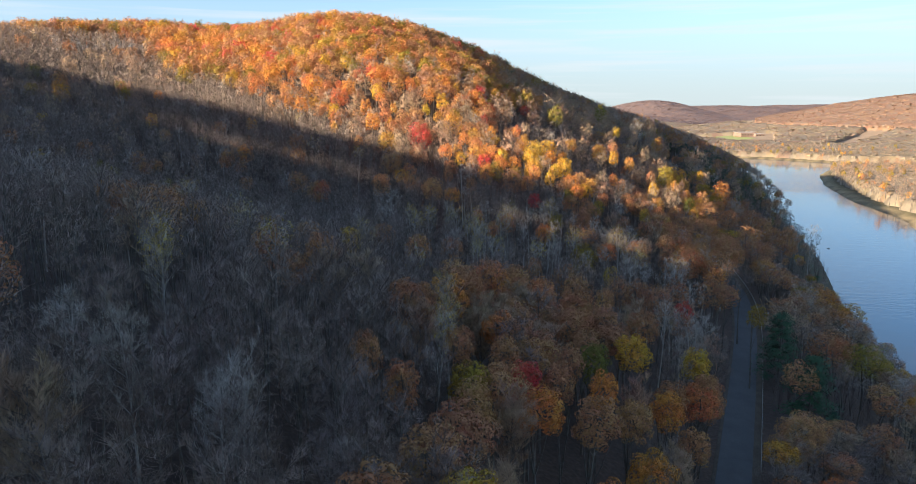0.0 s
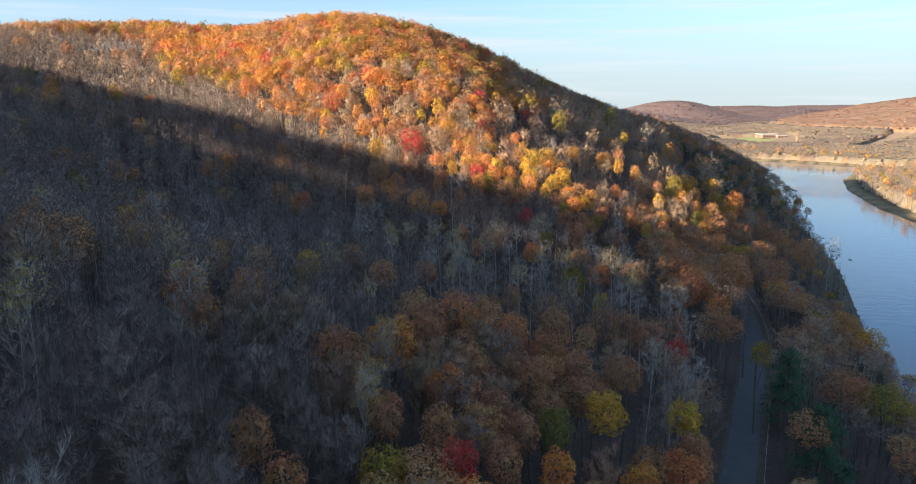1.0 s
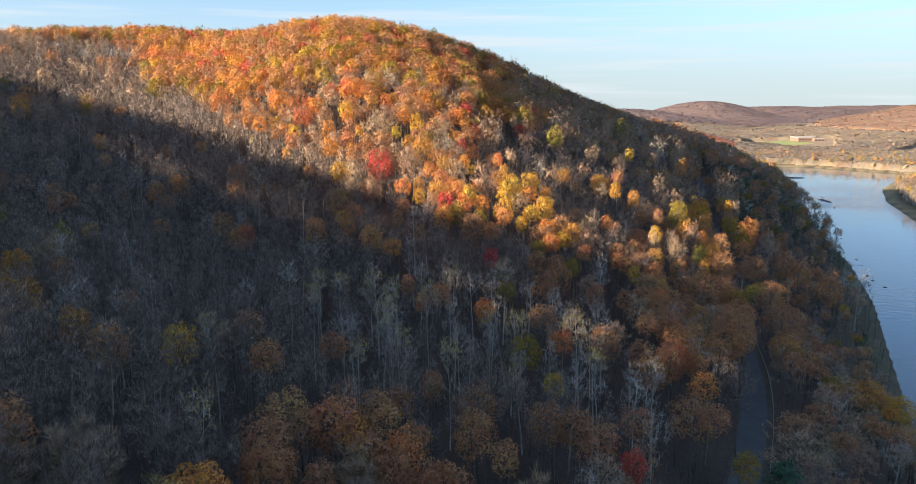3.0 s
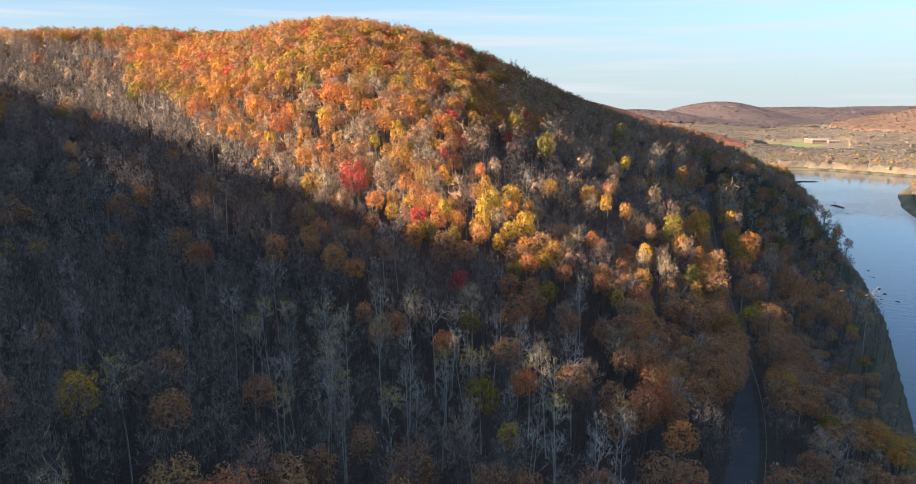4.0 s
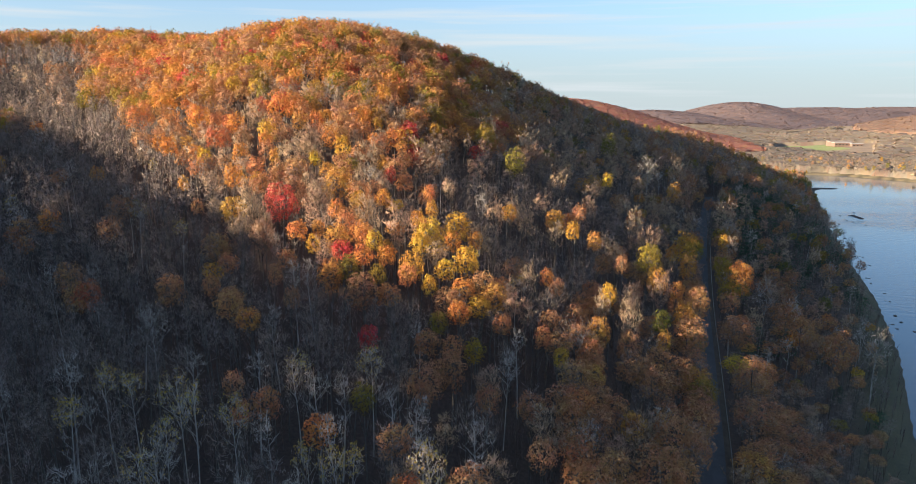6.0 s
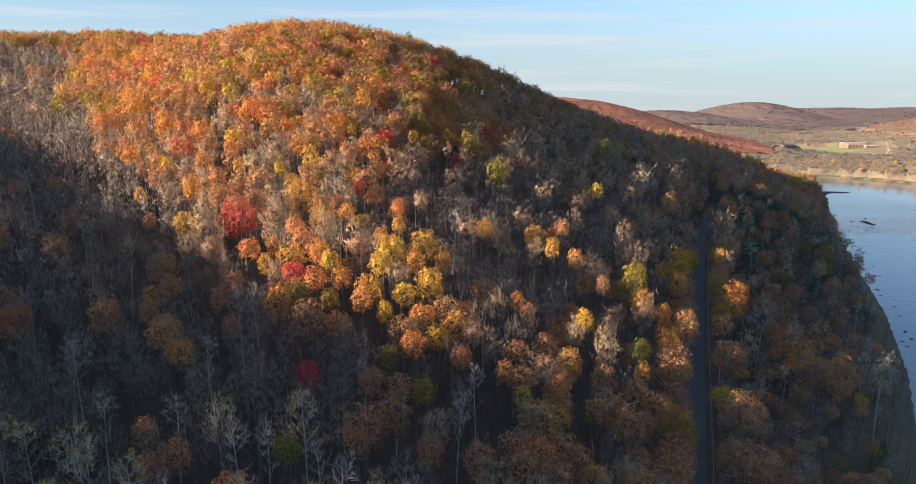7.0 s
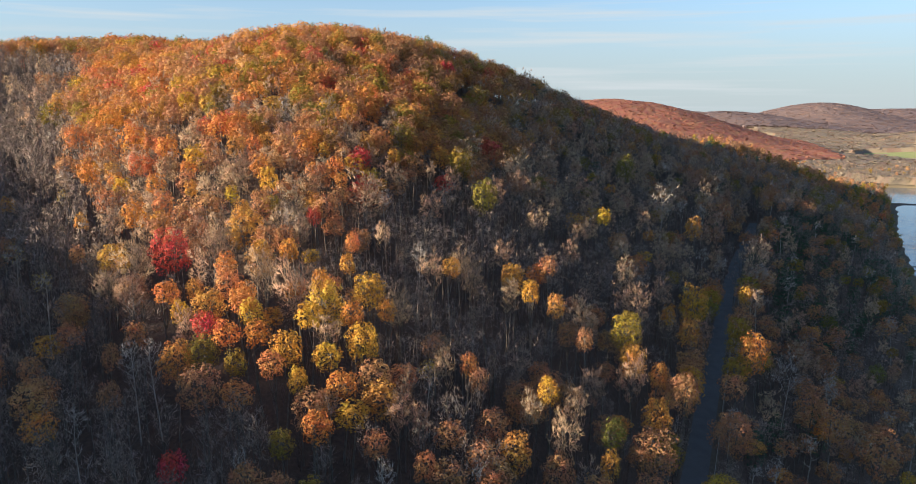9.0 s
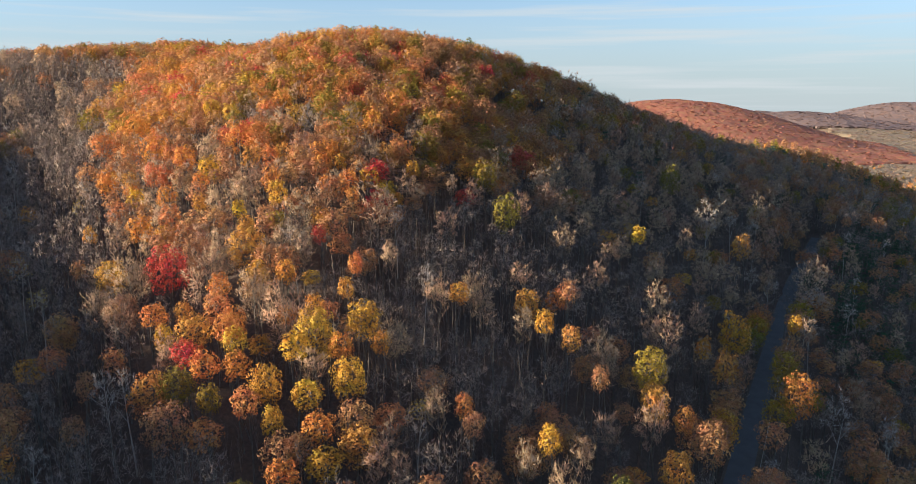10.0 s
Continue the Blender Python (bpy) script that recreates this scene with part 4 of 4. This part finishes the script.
mark("pale", (37, 101, 1.02), (35, 107, 0.77), (44, 111, 0.82), (83, 114, 0.99), (48, 127, 0.93), (46, 134, 0.96), (41, 134, 0.71), (29, 140, 0.56), (47, 141, 0.74), (51, 142, 0.63), (37, 144, 0.5), (18, 145, 0.59), (33, 146, 0.51), (23, 148, 0.6), (95, 149, 1.22), (16, 157, 0.66), (37, 160, 0.67), (26, 160, 0.76), (-18, 163, 0.97), (35, 167, 0.8), (19, 170, 0.72), (30, 170, 0.62), (22, 171, 0.62), (-3, 172, 0.65), (7, 174, 0.65), (31, 192, 0.5), (49, 197, 0.51), (113, 252, 0.85), (154, 278, 1.35), (122, 284, 1.08))
mark("pale", (-24, 311, 1.01), (95, 352, 1.35))
mark("bare", (31, 89, 0.85), (41, 99, 0.8), (10, 128, 1.02), (67, 148, 0.95), (65, 152, 0.98), (82, 165, 1.35), (-45, 237, 1.31), (124, 248, 1.35), (134, 248, 1.35))
mark("pine", (62, 107, 1.08), (65, 124, 1.13))
mark("pine", (67, 107, 0.45), (70, 137, 0.4))
OWN = len(places)
for y in np.arange(178, 336, 4.6):            # a row close along the upper side of the road, and a looser one below it
    for side, chance in ((-3.8, 1.0), (5.8, 0.6)):
        x, by = float(road_x(y)) + side + float(rng.uniform(-0.4, 0.4)), float(y + rng.uniform(-1, 1))
        free = min(math.hypot(p[0] - x, p[1] - by) for p in places[:OWN]) > 3.0
        if rng.uniform() < chance and free:
            sort = ("rust", "rust", "rust", "gold", "tan", "olive", "bare", "bare")[int(rng.integers(0, 8))]
            places.append((x, by, sort, float(rng.uniform(0.78, 1.05)), 0.92))
marked = np.array([(p[0], p[1]) for p in places])
pines = np.array([p[:2] for p in places if p[2] == 'pine'][:2] + [(78, 168)])      # open ground by the pines and the sign
SLIM_SORTS = ("bare", "pale", "yellowed")
for leafed, step in ((False, 4.9), (True, 5.0)):
    spots = jittered(-420, 215, 26, 560, step, 0.34)
    sx, sy = spots[:, 0], spots[:, 1]
    keep = (sx > np.where(sy > 400, -0.80 * sy - 20, -0.74 * sy - 26)) & (off_river(sx, sy) > np.where((sy > 290) & (sy < 430), 11.0, 6.5))
    keep &= off_road(sx, sy) > np.where(sy > 345, 2.2, np.where(sx < road_x(sy), np.where(sy > 165, 3.3, 4.0), 4.9))
    keep &= ~((sy > 535) & (sx < -40)) & (np.hypot(sx - 0, sy + 12) > 42)
    for x, y in spots[keep]:
        near_mark = np.hypot(marked[:, 0] - x, marked[:, 1] - y).min()
        if math.hypot(x + 12, y - 234) < 7.5 or near_mark < (3.9 if leafed else 3.6) or np.hypot(pines[:, 0] - x, pines[:, 1] - 5 - y).min() < 10.0:
            continue
        sort = ORDER[int(rng.choice(len(ORDER), p=mix_at(x, y)))]
        if leafed == (sort in SLIM_SORTS):
            continue
        high_up = float(smooth(255, 350, y) * (1 - smooth(20, 90, x)))
        if leafed and rng.uniform() < 0.36 * high_up:
            continue
        s = (0.74 + 0.40 * high_up) * float(np.clip(rng.normal(1.0, 0.14), 0.65, 1.35)) if leafed else float(np.clip(rng.normal(0.82, 0.14), 0.5, 1.15))
        if off_river(x, y) < 24 and y < 480:
            s *= 0.8
        low = 0.78 if 12 < x < 190 and 222 < y < 430 and sort not in ("pine", "tan", "pale") else 0.97       # younger wood on the open slope and shoulder
        places.append((float(x), float(y), sort, s, low))

# the ones that the camera passes nearest stand as single trees; the rest of each sort is joined
singles = {k: 0 for k in ORDER}
joined = {k: Woods() for k in ORDER}
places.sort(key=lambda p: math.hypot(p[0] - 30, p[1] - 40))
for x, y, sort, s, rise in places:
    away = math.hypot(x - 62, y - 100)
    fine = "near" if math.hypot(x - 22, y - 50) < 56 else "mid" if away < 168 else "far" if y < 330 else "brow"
    if singles[sort] < 300:
        singles[sort] += 1
        note = ", young and slender" if s < 0.55 else ", broader than its neighbours" if s > 1.14 else ""
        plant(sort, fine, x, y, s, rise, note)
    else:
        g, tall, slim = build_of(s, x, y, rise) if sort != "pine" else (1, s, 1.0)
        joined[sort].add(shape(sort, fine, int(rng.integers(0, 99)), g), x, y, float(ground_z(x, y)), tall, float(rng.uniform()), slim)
for sort, w in joined.items():
    mats = [SORTS[sort][1], LEAF["pale"] if sort == "yellowed" else LEAF[sort], LEAF["yellowed"]]
    w.build(NAMES[sort][0].replace("_tree", "_woods"), mats[:3 if sort == "yellowed" else 2], "dense " + NAMES[sort][1].split(" with ")[0].replace("tree", "trees") + " woods over the hillside")

# ---- low growth on the forest floor: thin saplings and brush ----
def make_sapling():
    """A thin young stem with a narrow broom of twigs."""
    high = 8.0
    n = 34
    t = rng.uniform(0.15, 1.0, n)
    a = rng.uniform(0, 6.28, n)
    st = np.stack([0 * t, 0 * t, t * high * 0.8], -1)
    way = unit(np.stack([0.38 * np.cos(a), 0.38 * np.sin(a), np.full(n, 0.9)], -1))
    v, f = blades(st, way, rng.uniform(1.0, 2.6, n), np.full(n, 0.065))
    bv, bf = blades(np.zeros((3, 3)) + (0, 0, -0.4), unit(rng.normal(size=(3, 3)) * 0.05 + (0, 0, 1)), np.array((high, high * 0.8, high * 0.6)), np.full(3, 0.14))
    return np.concatenate([v, bv]), np.concatenate([f, bf + len(v)])


young = [make_sapling() for _ in range(12)]
scrub = Woods()
spots = np.concatenate([jittered(-400, 200, 40, 540, 4.9), jittered(4, 112, 195, 330, 3.1), jittered(40, 150, 90, 195, 3.3)])
sx, sy = spots[:, 0], spots[:, 1]
keep = (sx > -0.74 * sy - 20) & (off_river(sx, sy) > 2) & (off_road(sx, sy) > 5.2) & (np.hypot(sx, sy + 12) > 42)
for x, y in spots[keep]:
    if rng.uniform() < 0.25 + 0.5 * mix_at(x, y)[[0, 1, 8]].sum():
        scrub.add((young[int(rng.integers(0, 12))],), x, y, float(ground_z(x, y)), float(rng.uniform(0.5, 1.25)), float(rng.uniform()))
scrub.build("undergrowth", [LEAF["brush"]], "thin brown leafless saplings and brush under trees")

# ---- woods farther off: the ridge's tail, the other bank, the valley and its hills ----
SHARE_FAR = {"tail": (("rust", 0.22), ("pine", 0.28), ("bare", 0.38), ("olive", 0.09), ("orange", 0.03)),
             "bank": (("tan", 0.42), ("gold", 0.02), ("rust", 0.03), ("olive", 0.02), ("bare", 0.51)),
             }
far_woods = {k: Woods() for k in ("rust", "pine", "bare", "olive", "orange", "tan", "gold")}


def scatter(which, spots_xy, scale, limit):
    names, weights = zip(*SHARE_FAR[which])
    for x, y in spots_xy:
        if not limit(x, y):
            continue
        sort = names[int(rng.choice(len(names), p=np.array(weights) / sum(weights)))]
        far_woods[sort].add(shape(sort, "distant", int(rng.integers(0, 99))), x, y, float(ground_z(x, y)), scale * float(rng.uniform(0.75, 1.2)), float(rng.uniform()))


def xr(y):
    return np.interp(y, [p[1] for p in RIVER], [p[0] for p in RIVER])


scatter("tail", jittered(40, 380, 535, 900, 7.0), 0.72, lambda x, y: x < xr(y) and off_river(x, y) > 6 and x > 40 + (y - 540) * 0.35)
scatter("bank", jittered(290, 560, 380, 830, 6.0), 0.74, lambda x, y: x > xr(y) and 9 < off_river(x, y) < 130)
scatter("bank", jittered(330, 760, 940, 1180, 8.0), 0.68, lambda x, y: 9 < off_river(x, y) < 150 and y > 900)
# unseen crowns along the western ridge, added to shape its shadow's edge
ridge_tops = [make_puff() for _ in range(6)]
for x, y in jittered(-800, 260, -340, 260, 7.0):
    off = abs((x - CREST_A[0]) * (CREST_B[1] - CREST_A[1]) - (y - CREST_A[1]) * (CREST_B[0] - CREST_A[0])) / 1000
    if off < 16 and -760 < x < 120 and math.hypot(x - 40, y - 66) > 110:
        far_woods["rust"].add((ridge_tops[int(rng.integers(0, 6))],), x, y, float(ground_z(x, y)) + 6, 6.5, float(rng.uniform()))
scatter("tail", np.array([(338 + 4 * i + (i % 3), 862 + (i * 7) % 9) for i in range(7)]), 0.38, lambda x, y: True)
for sort, w in far_woods.items():
    w.build("far_" + NAMES[sort][0].replace("_tree", "_woods"), [SORTS[sort][1], LEAF[sort]], "distant " + NAMES[sort][1].split(" with ")[0].replace("tree", "trees") + " woods beside the river")

def canopy_sheet(name, label, colours, xs, ys, step, cell, rise, lift, limit):
    """Closed woods seen from afar: one rolling sheet of touching domed crowns, uneven in height and tint."""
    gx, gy, quads = grid_mesh(np.arange(xs[0], xs[1], step), np.arange(ys[0], ys[1], step))
    gx = gx + rng.uniform(-0.3, 0.3, gx.size) * step
    gy = gy + rng.uniform(-0.3, 0.3, gy.size) * step
    nx, ny = int((xs[1] - xs[0]) / cell) + 3, int((ys[1] - ys[0]) / cell) + 3
    cx = (np.arange(nx)[:, None] + rng.uniform(0.08, 0.92, (nx, ny))) * cell + xs[0] - cell
    cy = (np.arange(ny)[None] + rng.uniform(0.08, 0.92, (nx, ny))) * cell + ys[0] - cell
    size, tint = rng.uniform(0.72, 1.2, (nx, ny)), rng.uniform(0, 1, (nx, ny))
    i, j = ((gx - xs[0]) / cell).astype(int) + 1, ((gy - ys[0]) / cell).astype(int) + 1
    best, near_tint = np.full(gx.size, -9.0), np.zeros(gx.size)
    for di in (-1, 0, 1):
        for dj in (-1, 0, 1):
            a, b = np.clip(i + di, 0, nx - 1), np.clip(j + dj, 0, ny - 1)
            r = np.hypot(gx - cx[a, b], gy - cy[a, b]) / (cell * 0.78 * size[a, b])
            h = size[a, b] * (1 - r * r)
            win = h > best
            best, near_tint = np.where(win, h, best), np.where(win, tint[a, b], near_tint)
    z = ground_z(gx, gy)
    ok = limit(gx, gy, z)
    top = z + np.where(ok, lift + rise * np.maximum(best, -0.35) * rng.uniform(0.93, 1.07, gx.size), -1.5)
    quads = quads[ok[quads].any(1)]
    used, again = np.unique(quads, return_inverse=True)
    quads = again.reshape(quads.shape)
    v = np.stack([gx, gy, top], -1)[used]
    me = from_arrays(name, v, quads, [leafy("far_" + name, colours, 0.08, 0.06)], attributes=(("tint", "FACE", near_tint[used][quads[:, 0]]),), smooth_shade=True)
    return tagged(new(name, me), label, "woods", kind="stuff")


# far woods' colours; distance haze is painted in, above all in mauve
CANOPY = {
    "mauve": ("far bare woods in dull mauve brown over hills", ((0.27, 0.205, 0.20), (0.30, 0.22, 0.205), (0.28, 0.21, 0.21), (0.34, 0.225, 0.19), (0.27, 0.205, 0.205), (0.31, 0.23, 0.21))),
    "russet": ("far oak woods in russet brown over a hillside", ((0.35, 0.215, 0.155), (0.39, 0.235, 0.16), (0.34, 0.235, 0.185), (0.41, 0.25, 0.155), (0.35, 0.26, 0.205), (0.38, 0.21, 0.145))),
    "crimson": ("far red-orange autumn woods over a sunlit hill", ((0.46, 0.185, 0.13), (0.50, 0.21, 0.14), (0.42, 0.185, 0.135), (0.48, 0.25, 0.14), (0.44, 0.155, 0.12), (0.40, 0.21, 0.15))),
    "dun": ("pale dun leafless woods on the valley floor", ((0.38, 0.31, 0.225), (0.42, 0.34, 0.24), (0.35, 0.295, 0.225), (0.43, 0.33, 0.20), (0.38, 0.31, 0.24), (0.40, 0.285, 0.18), (0.33, 0.285, 0.23))),
    "valley": ("pale dun and russet woods across the valley", ((0.37, 0.30, 0.22), (0.40, 0.325, 0.23), (0.34, 0.285, 0.22), (0.40, 0.30, 0.19), (0.37, 0.30, 0.235), (0.39, 0.25, 0.17), (0.33, 0.28, 0.23), (0.37, 0.24, 0.18))),
}


def far_wood(sort, xs, ys, cell, lift, limit):
    """Closed woods seen from afar: an infill sheet darkened for the shade between crowns, with a loose domed crown over
    each place.
    """
    label, colours = CANOPY[sort]
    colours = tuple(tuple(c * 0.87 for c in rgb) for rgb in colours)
    # gap-filling sheet; its colour is darkened to stand for shade between crowns
    canopy_sheet(sort + "_understorey", "dense infill sheet with painted shade under " + label.split(" over ")[0].split(" on ")[0].split(" across ")[0],
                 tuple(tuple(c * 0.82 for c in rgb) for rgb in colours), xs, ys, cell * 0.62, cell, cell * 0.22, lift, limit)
    crowns = Woods()
    spots_xy = jittered(xs[0], xs[1], ys[0], ys[1], cell * 0.92, 0.6)
    px, py = spots_xy[:, 0], spots_xy[:, 1]
    pz = ground_z(px, py)
    ok = limit(px, py, pz)
    for x, y, z in zip(px[ok], py[ok], pz[ok]):
        r = cell * float(rng.uniform(0.36, 0.56))
        crowns.add((tops[int(rng.integers(0, 8))],), x, y, z + lift - r * 0.25, r * 0.75, float(rng.uniform()), 1.45)
    crowns.build(sort + "_canopy", [leafy("far_crowns_" + sort, colours, 0.08, 0.08)], label)


tops = [make_puff() for _ in range(8)]
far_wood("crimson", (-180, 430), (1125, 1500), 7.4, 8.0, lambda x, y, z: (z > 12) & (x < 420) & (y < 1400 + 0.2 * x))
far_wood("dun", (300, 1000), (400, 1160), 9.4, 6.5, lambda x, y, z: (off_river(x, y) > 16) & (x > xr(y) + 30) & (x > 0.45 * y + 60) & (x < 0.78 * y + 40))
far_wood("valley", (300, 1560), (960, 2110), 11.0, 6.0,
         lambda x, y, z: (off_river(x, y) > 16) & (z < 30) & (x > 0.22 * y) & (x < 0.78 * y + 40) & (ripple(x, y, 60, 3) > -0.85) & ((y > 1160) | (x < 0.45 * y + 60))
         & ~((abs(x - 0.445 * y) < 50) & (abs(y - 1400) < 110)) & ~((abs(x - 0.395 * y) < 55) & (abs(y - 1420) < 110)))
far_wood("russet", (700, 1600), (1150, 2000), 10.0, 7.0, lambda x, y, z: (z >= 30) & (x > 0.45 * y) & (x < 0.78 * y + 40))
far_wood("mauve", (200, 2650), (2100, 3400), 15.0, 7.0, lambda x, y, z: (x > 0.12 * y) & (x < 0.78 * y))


# ---- the school-like building, its field and houses across the river ----
def long_building(x, y, turn, blocks, label):
    root = tagged(new("building"), label, "building")
    root.location = (x, y, float(ground_z(x, y)) - 0.5)
    root.rotation_euler = (0, 0, radians(turn))
    for bx, by, w, d, h in blocks:
        bm = bmesh.new()
        box(bm, w, d, h, (bx, by, h / 2))
        wall = part("wall", done("wall", bm, BRICK, 0.05), root)
        bm = bmesh.new()
        box(bm, w + 1.0, d + 1.0, 0.7, (bx, by, h + 0.35))
        part("roof", done("roof", bm, ROOF, 0.08), root, "flat pale roof with a raised rim")
        n = max(2, int(w / 6))
        for i in range(n):
            bm = bmesh.new()
            box(bm, 3.2, 0.2, 1.8, (bx - w / 2 + (i + 0.5) * w / n, by - d / 2 - 0.08, h * 0.55))
            part("window", done("window", bm, GLASS_DARK, 0.02), root)
    return root


long_building(652, 1476, 8, ((-8, 0, 34, 16, 8), (16, -6, 22, 20, 6), (-2, 16, 46, 14, 9.5)), "long low brown brick building with pale flat roofs")


def house(x, y, turn, w, d, h):
    root = tagged(new("house"), "small white house with a grey pitched roof", "house")
    root.location = (x, y, float(ground_z(x, y)) - 0.4)
    root.rotation_euler = (0, 0, radians(turn))
    bm = bmesh.new()
    box(bm, w, d, h, (0, 0, h / 2))
    part("wall", done("wall", bm, WHITE, 0.03), root)
    e = 0.5
    v = [(-w / 2 - e, -d / 2 - e, h), (w / 2 + e, -d / 2 - e, h), (w / 2 + e, d / 2 + e, h), (-w / 2 - e, d / 2 + e, h), (-w / 2 - e, 0, h + d * 0.4), (w / 2 + e, 0, h + d * 0.4)]
    me = bpy.data.meshes.new("roof")
    me.from_pydata(v, [], [(0, 1, 5, 4), (3, 4, 5, 2), (0, 4, 3), (1, 2, 5), (0, 3, 2, 1)])
    me.materials.append(ROOF)
    part("roof", me, root)
    for i in (-1, 0, 1):
        bm = bmesh.new()
        box(bm, 1.1, 0.12, 1.4, (i * w / 3.4, -d / 2 - 0.05, h * 0.55))
        part("window", done("window", bm, GLASS_DARK, 0.01), root)


house(745, 1500, 20, 10, 7, 4.5)
house(800, 1560, -15, 9, 7, 4.5)

fx, fy, fq = grid_mesh(np.linspace(528, 642, 14), np.linspace(1422, 1520, 12))
tagged(new("playing_field", from_arrays("playing_field", np.stack([fx, fy, ground_z(fx, fy) + 0.3], -1), fq, [TURF], smooth_shade=True)),
       "pale green mown playing field beside the long building", "field", kind="structure")

# ---- stones in the shallows ----
for i in range(34):
    t = rng.uniform()
    if t < 0.8:
        y = rng.uniform(360, 600)
        x = xr(y) - np.interp(y, [p[1] for p in RIVER], [p[2] for p in RIVER]) + rng.uniform(0.5, 9)
    else:
        y = rng.uniform(625, 700)
        x = xr(y) + rng.uniform(-32, -8)
    bm = bmesh.new()
    bmesh.ops.create_icosphere(bm, subdivisions=1, radius=1.0)
    for v in bm.verts:
        v.co *= rng.uniform(0.75, 1.2)
    rock = tagged(new("river_stone", done("river_stone", bm, STONE)), "dark wet stone breaking the river surface", "stone", "stones in the shallows")
    rock.scale = (rng.uniform(0.6, 1.7), rng.uniform(0.5, 1.0), rng.uniform(0.25, 0.5))
    rock.rotation_euler = (0, 0, rng.uniform(0, 6))
    rock.location = (x, y, max(-0.05, float(ground_z(x, y)) + 0.1) if off_river(x, y) > -1 else 0.0)
